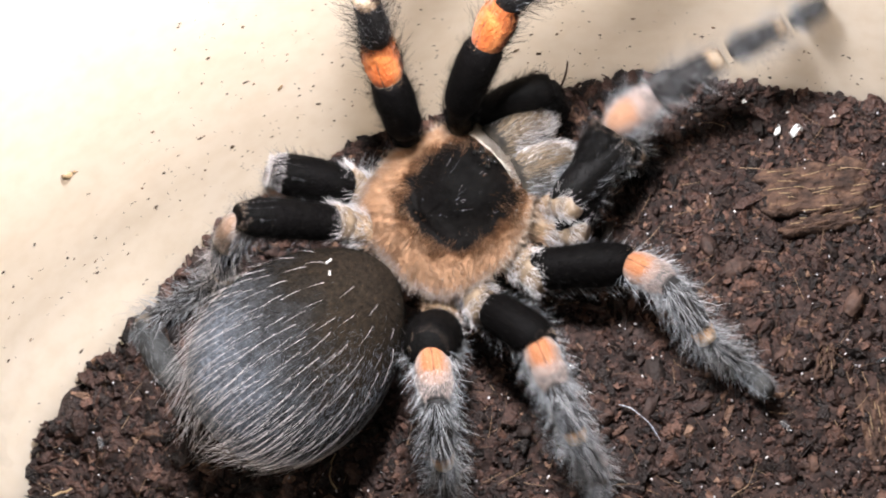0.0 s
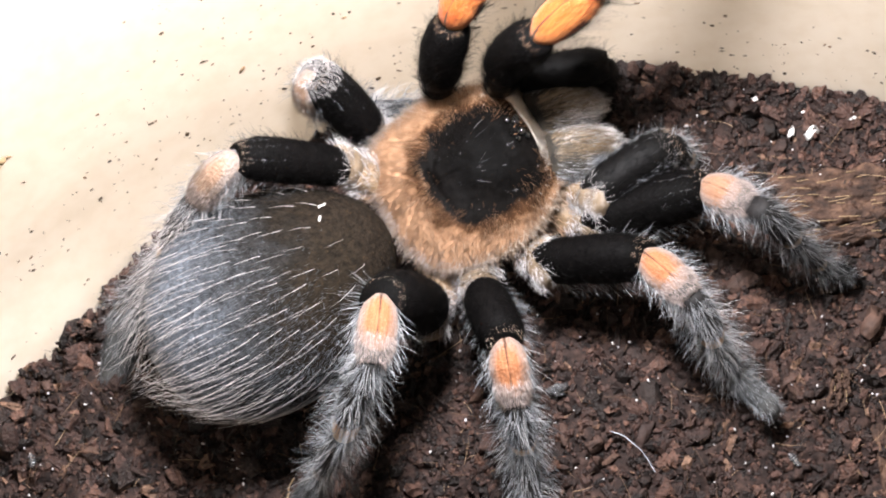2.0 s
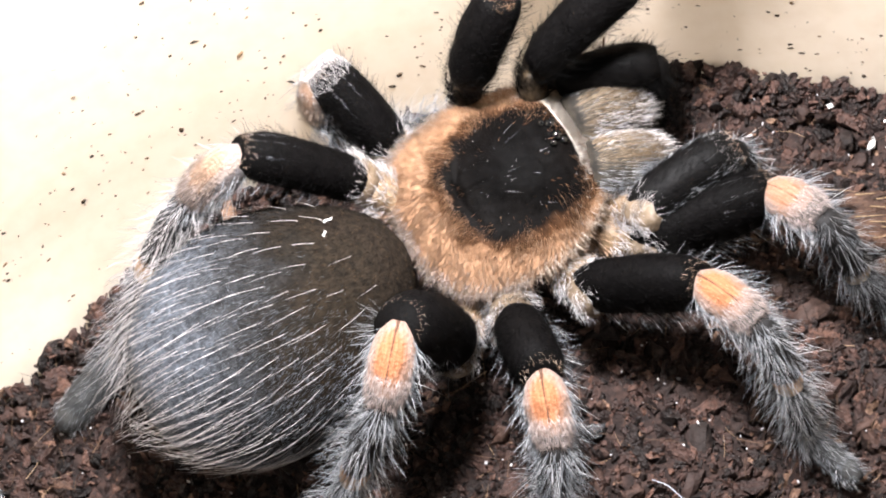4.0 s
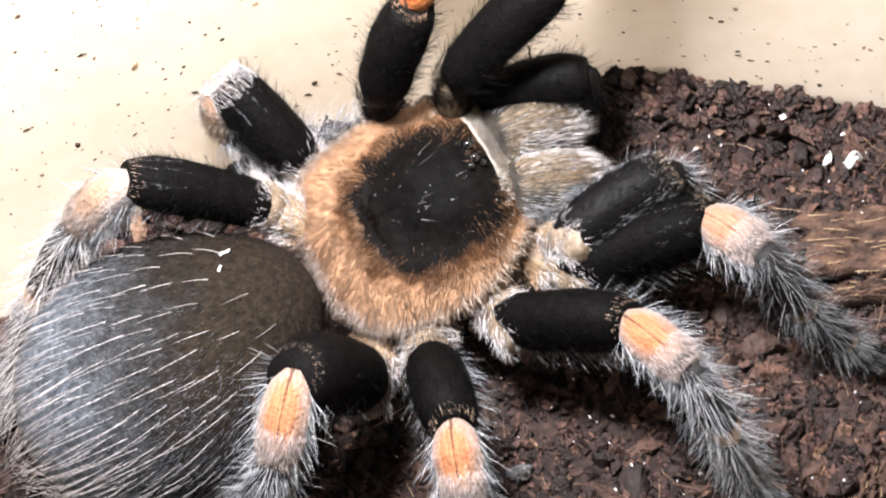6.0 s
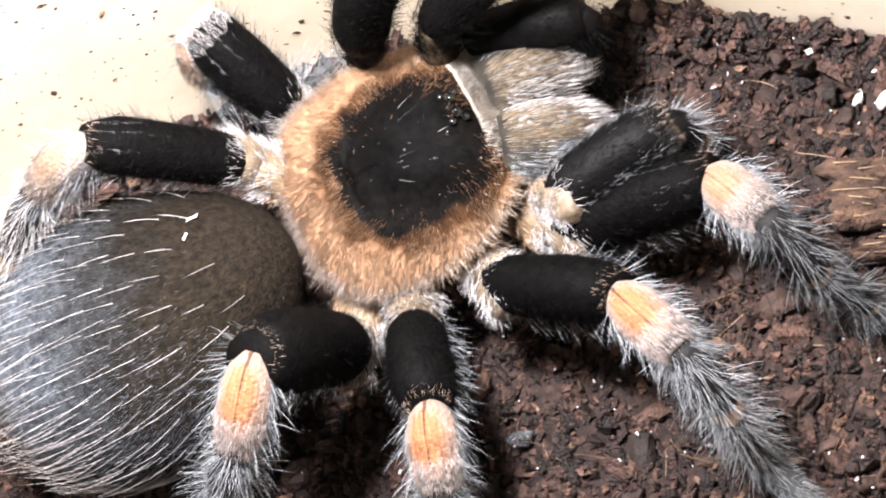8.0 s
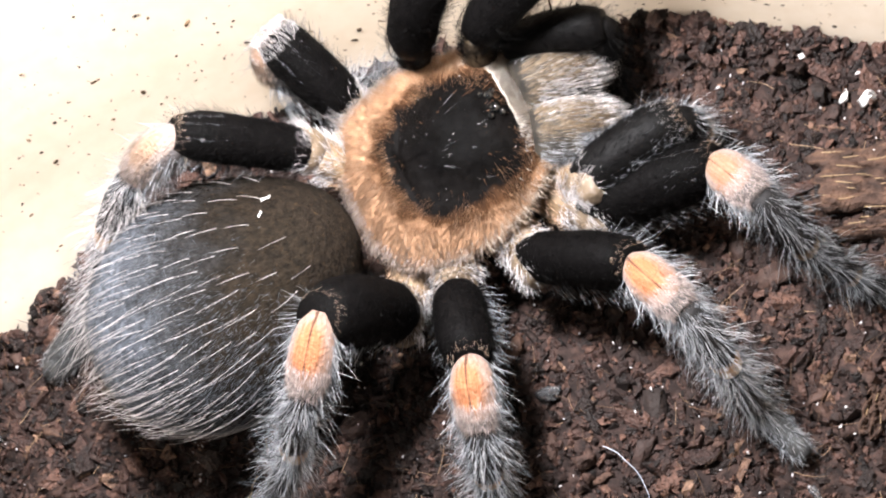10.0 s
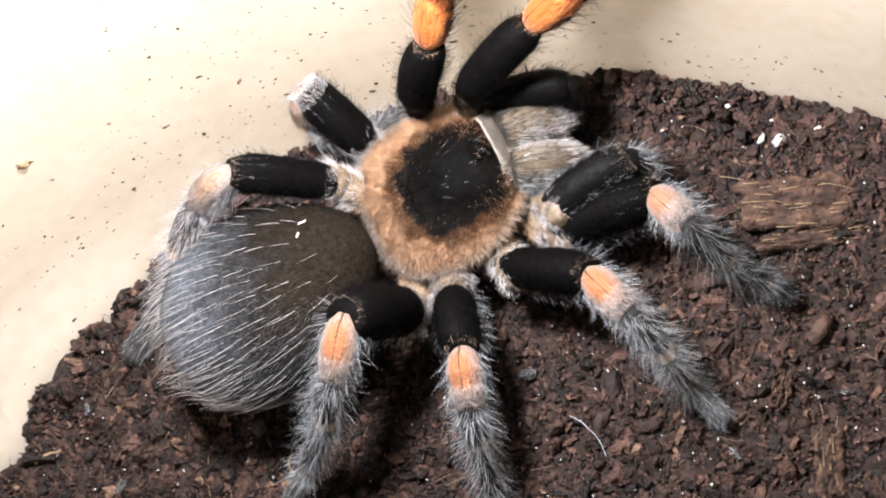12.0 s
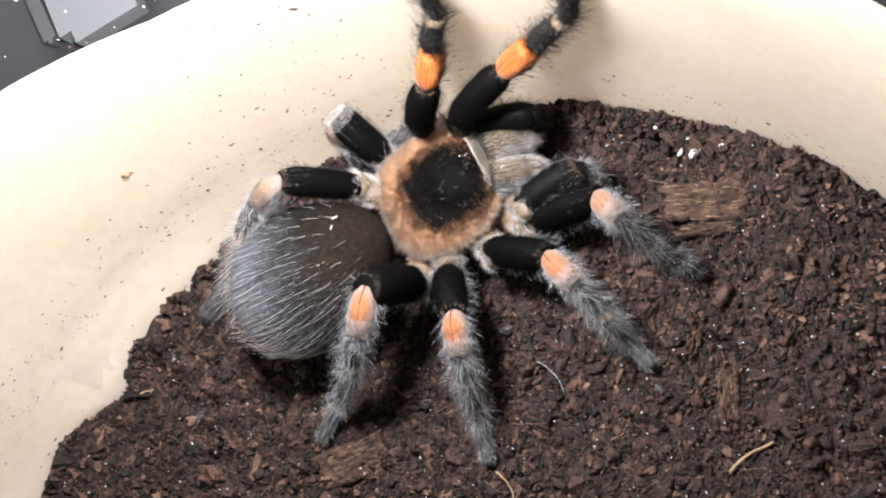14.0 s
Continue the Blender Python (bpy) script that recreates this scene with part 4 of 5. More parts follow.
def build_abdomen():
    base = local((-4.25, -3.63, 1.40))
    turn = radians(3)
    holder = Matrix.Translation(Vector(base) * CM) @ pose(0, 0, 0, 0, -4, math.degrees(turn))
    L, W, H = 1.62, 1.3, 1.14
    u = np.linspace(0.02, np.pi - 0.02, 44)
    xs = -np.cos(u)
    wide = np.sin(u) * (1 - 0.14 * xs - 0.05 * xs**2)
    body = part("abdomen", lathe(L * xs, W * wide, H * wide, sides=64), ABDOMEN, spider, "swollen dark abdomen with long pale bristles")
    body.matrix_local = holder

    def shell(n, low=-0.35):
        a, s = rng.uniform(0, 2 * np.pi, n * 2), rng.uniform(-0.97, 0.97, n * 2)
        w = np.sqrt(1 - s * s) * (1 - 0.14 * s - 0.05 * s * s)
        p = np.stack([L * s, W * w * np.cos(a), H * w * np.sin(a)], 1)
        p = p[p[:, 2] > low * H][:n]
        nrm = unit(p / np.array([L, W, H]) ** 2)
        return p, nrm

    def nap(p, nrm, lift, loose):
        w = np.array([-0.9, 0, -0.1]) + rng.normal(0, loose, p.shape)
        return unit(w - nrm * (w * nrm).sum(1, keepdims=True)) + nrm * lift

    p, nrm = shell(26000)
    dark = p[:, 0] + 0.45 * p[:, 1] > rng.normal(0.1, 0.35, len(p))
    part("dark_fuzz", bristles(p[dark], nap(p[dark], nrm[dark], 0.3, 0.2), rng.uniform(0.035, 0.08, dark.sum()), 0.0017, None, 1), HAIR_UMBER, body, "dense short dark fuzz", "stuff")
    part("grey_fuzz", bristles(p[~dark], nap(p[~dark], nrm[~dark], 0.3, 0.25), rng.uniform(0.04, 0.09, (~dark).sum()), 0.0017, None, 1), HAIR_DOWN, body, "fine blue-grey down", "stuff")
    # long bristles stand well apart, closer together towards the rear
    p, nrm = shell(4000, -0.3)
    gap, kept = 0.1 + 0.16 * np.clip(0.45 + p[:, 0] / L, 0, 1.4) ** 1.5, []
    for k in range(len(p)):
        if p[k, 0] < 0.75 * L and (not kept or np.min(np.linalg.norm(p[kept] - p[k], axis=1)) > gap[k]):
            kept.append(k)
    p, nrm = p[kept], nrm[kept]
    w = nap(p, nrm, 0.38, 0.07) + (0, 0.14, 0)
    ln = rng.uniform(0.5, 1.0, len(p)) * np.clip(0.7 - 0.5 * p[:, 0] / L, 0.22, 1.15)
    ln = ln * np.clip(0.6 + 0.6 * (p[:, 2] / H + 0.1), 0.6, 1.0)
    for px, py, a, s in ((1.12, 0.42, 20, 0.13), (1.02, 0.26, 75, 0.1)):
        bit = part("lint", lathe([-s / 2, -s / 4, 0, s / 4, s / 2], [0.006, 0.014, 0.012, 0.014, 0.005], [0.005, 0.01, 0.008, 0.01, 0.004], [0, 0.01, 0.0, -0.012, 0], None, 8), LINT, body, "tiny white flake")
        up = H * math.sqrt(max(1 - (px / L) ** 2 - (py / W) ** 2, 0.05)) * (1 - 0.14 * px / L)
        bit.matrix_local = cmpose(px, py, up + 0.0, 0, 35, a)
    part("long_bristles", bristles(p, w, ln, 0.0028, nrm * -0.2 + np.array([-0.1, 0.05, -0.05]), 5), HAIR_WHITE, body, "long pinkish white bristles", "stuff")


SEGMENTS = ("femur", "patella", "tibia", "metatarsus", "tarsus")
# widths (cm) along a segment, from its near to its far end
WIDTHS = {
    "femur": [0.19, 0.25, 0.262, 0.27, 0.275, 0.278, 0.268, 0.19],
    "patella": [0.085, 0.195, 0.235, 0.25, 0.25, 0.236, 0.2, 0.14],
    "tibia": [0.14, 0.185, 0.195, 0.19, 0.18, 0.172, 0.168, 0.14],
    "metatarsus": [0.12, 0.15, 0.152, 0.145, 0.138, 0.132, 0.128, 0.11],
    "tarsus": [0.1, 0.125, 0.13, 0.135, 0.135, 0.13, 0.12, 0.075],
    "trochanter": [0.2, 0.255, 0.27, 0.27, 0.265, 0.26, 0.25, 0.2],
    "coxa": [0.2, 0.28, 0.31, 0.31, 0.3, 0.29, 0.27, 0.2],
}


SHAPE = {}


def segment(kind, length, skin, thick=1.0, label="", tall=1.04, start=-0.04):
    """A leg segment along x, a little bowed; tall: its depth over its width."""
    w = np.interp(np.linspace(0, 1, 14), np.linspace(0, 1, 8), WIDTHS[kind]) * thick
    w = w * (1 + 0.035 * lattice(np.linspace(0, 5, 14), np.full(14, length * 7.0), 81))
    xs = np.linspace(start, length + 0.04, 14)
    bow = (0.05 if kind in ("femur", "tibia") else 0.0) * np.sin(np.linspace(0, np.pi, 14)) - (tall - 1.04) * w * 0.8
    ob = part(kind, lathe(xs, w * 0.96, w * tall, None, bow, 20), skin, spider, label)
    SHAPE[ob.name] = tall, bow
    return ob, w


def hairs_on(ob, length, w, count, ln, radius, skin, name, lift=0.55, spread=0.2, low=-1.0, span=(0.02, 1.0), steps=3, bend=-0.12, high=1.0, about=None):
    """Hairs that stand off a segment and lean towards its far end; about: an angle and its spread, for streaks."""
    s, a = rng.uniform(*span, count), rng.uniform(0, 2 * np.pi, count)
    if about is not None:
        a = rng.normal(radians(about[0]), radians(about[1]), count)
    keep = (np.sin(a) >= low) & (np.sin(a) <= high)
    s, a = s[keep], a[keep]
    tall, bow = SHAPE[ob.name]
    at = np.linspace(0, 1, 14)
    r, mid = np.interp(s, at, w), np.interp(s, at, bow)
    out = np.stack([0 * a, np.cos(a), np.sin(a)], 1)
    p = np.stack([s * length, r * 0.94 * np.cos(a), r * (tall - 0.02) * np.sin(a) + mid], 1)
    way = out * lift + np.array([1 - lift * 0.6, 0, 0]) + rng.normal(0, spread, p.shape)
    part(name, bristles(p, way, rng.uniform(*ln, len(p)), radius, out * bend + (0.1, 0, 0), steps), skin, ob, "", "stuff")


def build_leg(joints, palp=False, style="grey", stout=1.0, tall=1.04, start=-0.04):
    """The segments of a leg, laid out by the lengths between its joints (cm)."""
    lengths = [float(np.linalg.norm(np.subtract(b, a))) for a, b in zip(joints, joints[1:])]
    kinds = ("femur", "patella", "tibia", "tarsus") if palp else SEGMENTS
    thick = 0.78 if palp else 1.0
    made = []
    for kind, ln in zip(kinds, lengths):
        skin = {"femur": FEMUR, "patella": PATELLA, "tibia": TIBIA, "metatarsus": METATARSUS, "tarsus": TARSUS}[kind]
        label = {"patella": "orange knee with pale borders", "femur": "velvet black femur", "tibia": "grey hairy tibia with a pale ring"}.get(kind, "")
        if palp:
            skin = BLACK if kind in ("femur", "patella") else GREY_SKIN
            label = ""
        elif style == "bright" and kind in ("patella", "tibia", "metatarsus"):
            skin = {"patella": PATELLA_BRIGHT, "tibia": TIBIA_DARK, "metatarsus": TIBIA_DARK}[kind]
            label = "bright orange knee" if kind == "patella" else "black tibia with a cream ring"
        elif style == "warm" and kind in ("tibia", "metatarsus"):
            skin, label = TIBIA_DARK, "dark tibia with a cream ring"
        elif style == "pale" and kind == "patella":
            skin, label = PATELLA_PALE, "cream knee with white hairs"
        elif style == "warm" and kind == "patella":
            skin, label = PATELLA_WARM, "orange knee with a pale border"
        elif style == "dusky" and kind == "patella":
            skin, label = PATELLA_PALE, "cream knee with white hairs"
        ob, w = segment(kind, ln, skin, thick * (stout if kind == "femur" else 1.6 if style == "pale" and kind == "tarsus" else 1.0), label, tall if kind == "femur" else 1.04, start if kind == "femur" else -0.04)
        if kind == "femur":
            hairs_on(ob, ln, w, 2600, (0.04, 0.09), 0.0018, HAIR_DARK, "black_fuzz", 0.45, steps=1)
            hairs_on(ob, ln, w, 520, (0.1, 0.22), 0.0019, HAIR_DARK, "fringe_fuzz", 0.75, 0.22)
            hairs_on(ob, ln, w, 300, (0.06, 0.12), 0.0015, HAIR_TAN if style == "bright" else HAIR_CREAM, "knee_tuft", -0.15, 0.12, -0.2, (0.93, 1.0), 2) if style != "palp" else None
            if style in ("grey", "warm"):
                hairs_on(ob, ln, w, 260, (0.16, 0.36), 0.0022, HAIR_LEG, "pale_fringe", 0.8, 0.2, -1.0, (0.0, 1.0), 3, 0.05, -0.35)
            # rows of grey hairs imitate highlights along the femur
            if style in ("dusky", "pale", "silver", "warm"):
                for about in ((62, 2.5), (104, 2.0), (128, 3.0)):
                    hairs_on(ob, ln, w, 110, (0.05, 0.11), 0.0016, HAIR_GREY, "silver_streak", 0.08, 0.05, span=(0.05, 0.95), steps=1, about=about)
            if style == "dusky":
                hairs_on(ob, ln, w, 900, (0.05, 0.12), 0.0017, HAIR_PALE, "white_cap", 0.1, 0.15, -1.0, (0.84, 0.99), 2)
                a, r = rng.uniform(0, 2 * np.pi, 800), np.sqrt(rng.uniform(0, 1, 800)) * w[-1] * 1.05
                root = np.stack([np.full(800, ln + 0.03), r * np.cos(a), r * tall * np.sin(a) + SHAPE[ob.name][1][-1]], 1)
                part("white_tuft", bristles(root, root * (0, 2, 2) + (0.6, 0, 0) + rng.normal(0, 0.35, root.shape), rng.uniform(0.04, 0.1, 800), 0.0018, None, 2), HAIR_PALE, ob, "white knee tuft", "stuff")
            # grey fuzz puts a velvety sheen into this femur's colour
            if style == "silver":
                hairs_on(ob, ln, w, 1700, (0.05, 0.1), 0.002, HAIR_GREY, "silver_fuzz", 0.3, 0.12, -0.9, (0.05, 1.0), 2, -0.1, 0.7)
                hairs_on(ob, ln, w, 1500, (0.03, 0.06), 0.0016, HAIR_PALE, "white_cap", 0.1, 0.15, -0.1, (0.84, 1.0), 1)
            hairs_on(ob, ln, w, 160, (0.1, 0.2), 0.0026, HAIR_PALE, "hip_tuft", 0.5, 0.2, -0.6, (0.0, 0.1)) if style not in ("palp", "bright") else None
            hairs_on(ob, ln, w, 480, (0.14, 0.32), 0.0022, HAIR_GREY if style not in ("bright", "palp") else HAIR_DARK, "bristles", 0.7, 0.2, -1, (0.02, 1.0), 3, -0.12, -0.15)
        elif kind == "patella":
            top = {"pale": HAIR_CREAM, "grey": HAIR_SALMON, "warm": HAIR_SALMON, "silver": HAIR_LEG, "palp": HAIR_DARK, "dusky": HAIR_CREAM}.get(style, HAIR_ORANGE)
            hairs_on(ob, ln, w, 1500, (0.05, 0.11), 0.0018, top, "fuzz", 0.2, 0.16, 0.3 if style == "bright" else 0.55, (0.05, 0.65), 1)
            if style in ("pale", "dusky"):
                hairs_on(ob, ln, w, 2200, (0.05, 0.12), 0.0018, HAIR_CREAM, "cream_fuzz", 0.22, 0.16, -1.0, (0.0, 1.0), 1)
            if style == "dusky":
                hairs_on(ob, ln, w, 1300, (0.04, 0.09), 0.0018, HAIR_PALE, "white_cap", 0.25, 0.2, -1.0, (-0.04, 0.4), 2)
            hairs_on(ob, ln, w, 380, (0.06, 0.13), 0.0024, HAIR_DARK if style == "palp" else HAIR_CREAM, "pale_ring", 0.4, 0.2, -0.3, (-0.04, 0.12), 2)
            if style in ("grey", "warm", "pale"):
                hairs_on(ob, ln, w, 1500, (0.06, 0.14), 0.0019, HAIR_BLUSH, "blush_fuzz", 0.22, 0.14, 0.0, (0.64, 1.0), 2)
                hairs_on(ob, ln, w, 900, (0.06, 0.14), 0.0019, HAIR_BLUSH, "border_fuzz", 0.25, 0.16, 0.15, (0.0, 1.0), 2, -0.12, 0.72)
                for about in ((76, 3), (104, 3)):
                    hairs_on(ob, ln, w, 90, (0.05, 0.1), 0.0019, HAIR_RUST, "dark_line", 0.12, 0.06, span=(0.0, 0.34), steps=1, about=about)
            else:
                hairs_on(ob, ln, w, 500, (0.06, 0.13), 0.0024, HAIR_DARK if style == "palp" else HAIR_CREAM if style != "bright" else HAIR_ORANGE, "pale_fuzz", 0.25, 0.14, -1.0, (0.6, 1.0), 2)
            hairs_on(ob, ln, w, 900, (0.1, 0.2), 0.002, HAIR_DARK if style in ("bright", "palp") else HAIR_LEG if style == "pale" else HAIR_GREY, "side_fuzz", 0.35, 0.15, -1.0, (0.08, 1.0), 3, -0.12, 0.35)
            hairs_on(ob, ln, w, 190, (0.2, 0.42), 0.0024, HAIR_LEG if style not in ("bright", "palp") else HAIR_DARK, "bristles", 0.7, 0.2, -1.0, (0.05, 1.0), 3, -0.12, 0.55)
        else:
            dark, warm = style == "bright" or palp, style == "warm"
            stub = style == "pale" and kind == "tarsus"
            hairs_on(ob, ln, w, 600, (0.07, 0.18), 0.002, HAIR_DARK if dark or warm else HAIR_PALE if style == "pale" and kind == "tibia" else HAIR_GREY, "fuzz", 0.35, 0.16, span=(-0.06, 1.0), steps=2)
            if style == "bright":
                hairs_on(ob, ln, w, 260, (0.1, 0.24), 0.0019, HAIR_GREY, "grey_fuzz", 0.5, 0.2, steps=2)
                hairs_on(ob, ln, w, 220, (0.05, 0.12), 0.0018, HAIR_CREAM, "ring_fuzz", 0.2, 0.15, span=(0.84, 1.0), steps=1)
            if warm:
                hairs_on(ob, ln, w, 300, (0.07, 0.16), 0.0018, HAIR_GREY, "grey_fuzz", 0.35, 0.16, steps=2, low=0.2)
            hairs_on(ob, ln, w, 170, (0.16, 0.3), 0.002, HAIR_DARK if dark else HAIR_GREY if warm or stub else HAIR_LEG, "collar_hair", 0.85, 0.2, span=(-0.05, 0.16), bend=-0.3)
            n = {"tibia": 250, "metatarsus": 230, "tarsus": 20 if stub else 80}[kind]
            long = (0.34, 0.64) if kind != "tarsus" else (0.12, 0.22)
            hairs_on(ob, ln, w, int(n * (0.7 if warm else 1.25)), long, 0.0023, HAIR_DARK if dark else HAIR_GREY if warm else HAIR_PALE if style == "pale" and kind == "tibia" else HAIR_LEG, "bristles", 0.85, 0.2, span=(-0.04, 1.0), bend=-0.34)
        made.append(ob)
    return made, lengths


# joints of the legs at rest, in the world (cm): hip, knee, then the ends of patella, tibia, metatarsus, tarsus
LEGS = {
    "L1": [(-0.93, -1.84, 1.91), (0.35, -1.50, 2.81), (1.09, -1.33, 3.13), (1.93, -1.37, 4.02), (2.35, -1.30, 5.10), (2.50, -1.10, 5.75)],
    "L2": [(-1.64, -1.68, 1.68), (-0.96, -1.38, 2.88), (-0.59, -0.90, 3.35), (-0.11, -0.72, 4.22), (0.00, -0.45, 5.20), (0.10, -0.20, 5.90)],
    "L3": [(-2.61, -1.79, 1.01), (-3.08, -1.02, 1.76), (-3.30, -1.25, 1.20), (-2.75, -1.55, 0.65), (-1.85, -1.30, 0.30), (-1.15, -1.35, 0.07)],
    "L4": [(-2.97, -2.35, 1.51), (-3.97, -2.15, 2.69), (-4.64, -2.32, 2.33), (-5.45, -2.66, 1.56), (-6.26, -3.06, 0.41), (-7.05, -3.55, 0.16)],
    "R1": [(-0.29, -3.65, 0.86), (1.13, -3.62, 1.26), (1.50, -4.17, 1.56), (1.76, -4.62, 0.80), (2.12, -4.94, 0.28), (2.37, -5.16, 0.05)],
    "R2": [(-0.99, -3.98, 0.99), (0.13, -4.48, 1.63), (0.54, -5.10, 1.75), (0.73, -5.62, 0.97), (0.81, -5.97, 0.10), (1.17, -6.55, 0.14)],
    "R3": [(-1.81, -4.08, 1.12), (-1.65, -5.04, 1.82), (-1.72, -5.74, 1.72), (-1.92, -6.13, 1.01), (-2.11, -6.77, 0.20), (-2.14, -7.50, 0.06)],
    "R4": [(-2.48, -4.22, 1.02), (-2.84, -4.41, 2.62), (-3.20, -5.10, 2.45), (-3.79, -5.44, 1.46), (-4.66, -5.84, 0.30), (-5.24, -6.38, 0.09)],
    "PL": [(-0.63, -1.81, 1.46), (0.38, -1.95, 1.55), (0.27, -2.05, 0.97), (0.16, -2.16, 0.42), (0.18, -2.24, 0.06)],
    "PR": [(-0.23, -3.41, 1.20), (0.88, -3.07, 1.30), (1.02, -3.15, 0.75), (1.05, -3.22, 0.30), (1.12, -3.25, 0.05)],
}
# R1's warm style puts the changing light on its hairs into colour
STYLE = {"L1": "bright", "L2": "bright", "R1": "warm", "PR": "silver", "PL": "palp", "L3": "dusky", "L4": "pale"}


def frame_of(a, b, up):
    """The pose of a segment from joint a towards joint b (cm)."""
    x = unit(np.subtract(b, a))
    y = unit(np.cross(up, x))
    z = np.cross(x, y)
    m = np.eye(4)
    m[:3, 0], m[:3, 1], m[:3, 2], m[:3, 3] = x, y, z, np.asarray(a) * CM
    return Matrix(m.tolist())


def leg_frames(joints):
    """Poses of a leg's segments; their tops face up and away from the foot's bend."""
    j = np.asarray(joints, float)
    return [frame_of(a, b, (0.0, 0.0, 1.0) - 0.35 * unit(np.subtract(j[-1], j[0])) * (0 if k < 1 else 1) + 0.9 * unit(np.subtract(j[-1], j[0])) * (1 if k >= 2 else 0)) for k, (a, b) in enumerate(zip(j, j[1:]))]


build_carapace()
build_abdomen()
RIG = {}
for name, joints in LEGS.items():
    made, lengths = build_leg(joints, name[0] == "P", STYLE.get(name, "grey"), {"R1": 1.15, "PR": 1.4, "PL": 1.12, "R4": 1.36, "R2": 1.1, "R3": 1.08, "L3": 1.1}.get(name, 1.0), {"R1": 1.3, "R2": 1.35, "PL": 1.15, "L3": 1.2}.get(name, 1.04), {"L1": 0.14, "L2": 0.14, "R3": 0.14, "R4": 0.08}.get(name, -0.04))
    j = local(joints)
    for ob, m in zip(made, leg_frames(j)):
        ob.matrix_local = m
    RIG[name] = made
    inner = np.array([j[0][0] * 0.55 + (0.05 if name[0] != "P" else 0.35), j[0][1] * 0.35, 0.72])
    d = float(np.linalg.norm(j[0] - inner))
    dark = STYLE.get(name) == "bright" or name == "PL"
    ob, w = segment("coxa", d, TROCHANTER_DARK if dark else COXA_SKIN, 0.6 if dark else 0.7 if name[0] == "P" else 0.85, "tan hip joint with a pale fringe")
    low = np.array([0, 0, 0.42 if dark else 0.0])
    ob.matrix_local = frame_of(inner, j[0] - low, (0, 0, 1))
    ring, w2 = segment("trochanter", 0.3, TROCHANTER_DARK if dark else TROCHANTER, 0.6 if dark else 0.75 if name[0] == "P" else 0.96, "pale hip ring")
    ring.matrix_local = frame_of(j[0] - low * 0.8 + unit(j[0] - inner) * (-0.12 if dark else -0.04), j[0] - low * 0.8 + unit(j[0] - inner), (0, 0, 1))
    hairs_on(ring, 0.3, w2, 420, (0.08, 0.2), 0.0022, HAIR_DARK if dark else HAIR_PALE, "fringe", 0.5, 0.2, -0.5, (0.5, 1.0))
    hairs_on(ob, d, w, 500, (0.1, 0.22), 0.0028, HAIR_DARK if dark else HAIR_PALE, "fringe", 0.6, 0.2, -0.5, (0.7, 1.0))
    hairs_on(ob, d, w, 400, (0.08, 0.18), 0.0026, HAIR_DARK if dark else HAIR_TAN, "fuzz", 0.5, 0.2, -0.3, (0.3, 0.8))


def build_chelicera(base, tip, side):
    """A plump hairy jaw: golden stripes above, fine grey hair on the flanks, white tufts at the far end."""
    a, b = local(base), local(tip)
    ln = float(np.linalg.norm(b - a))
    t = np.linspace(0, 1, 22)
    r = 0.43 * np.sqrt(np.clip(1 - (1.05 * t - 0.42) ** 2 / 0.5, 0.03, 1))
    bow = 0.08 * np.sin(np.pi * t)
    ob = part("chelicera", lathe(t * ln, r * 0.85, r, None, bow, 24), CHELICERA, spider, "brown-grey hairy chelicera")
    ob.matrix_local = frame_of(a, b, (0, 0, 1))

    def coat(name, skin, count, mid, wide, long, radius, span, lift):
        u, q = rng.uniform(*span, count), rng.normal(mid, wide, count)
        k, c = np.interp(u, t, r), np.interp(u, t, bow)
        slope = np.interp(u, t, np.gradient(r, t * ln))
        out = unit(np.stack([-slope, np.cos(q) / 0.85, np.sin(q)], 1))
        p = np.stack([u * ln, k * 0.83 * np.cos(q), k * 0.98 * np.sin(q) + c], 1)
        along = unit(np.array([1.0, 0, 0]) - out * out[:, :1])
        way = along + out * lift + rng.normal(0, 0.045, p.shape)
        part(name, bristles(p, way, rng.uniform(*long, count), radius, out * -0.12, 3), skin, ob, "", "stuff")

    up = radians(90)
    coat("grey_fuzz", HAIR_GREY, 3600, up - side * 0.5, 1.1, (0.09, 0.18), 0.002, (0.0, 0.98), 0.2)
    coat("silver_fuzz", HAIR_LEG, 2600, up - side * 0.5, 1.1, (0.08, 0.16), 0.0021, (0.0, 0.98), 0.22)
    coat("golden_stripe", HAIR_GOLD, 800, up + side * 0.4, 0.26, (0.1, 0.2), 0.0026, (0.0, 0.75), 0.3)
    coat("golden_stripe", HAIR_GOLD, 560, up - side * 0.15, 0.12, (0.1, 0.2), 0.0026, (0.0, 0.85), 0.3)
    coat("pale_fuzz", HAIR_PALE, 800, up + side * 0.8, 0.35, (0.08, 0.17), 0.0022, (0.1, 1.0), 0.35)
    coat("white_tuft", HAIR_PALE, 220, up + side * 0.6, 0.7, (0.12, 0.26), 0.0028, (0.6, 1.0), 0.6)


build_chelicera((-0.72, -2.3, 1.3), (0.2, -2.1, 0.85), 1)
build_chelicera((-0.68, -2.83, 1.3), (0.27, -2.9, 0.85), -1)


# ---- motion ----
BODY_ROWS, STEPS = [], {}


def body(t, x, y, z, turn):
    """The body's shift (cm) and turn (degrees) from its resting place."""
    BODY_ROWS.append((t, x, y, z, turn))


def step(leg, t, *joints):
    """Where a leg's joints past the hip are at a time, in the world (cm)."""
    STEPS.setdefault(leg, []).append((t, joints))


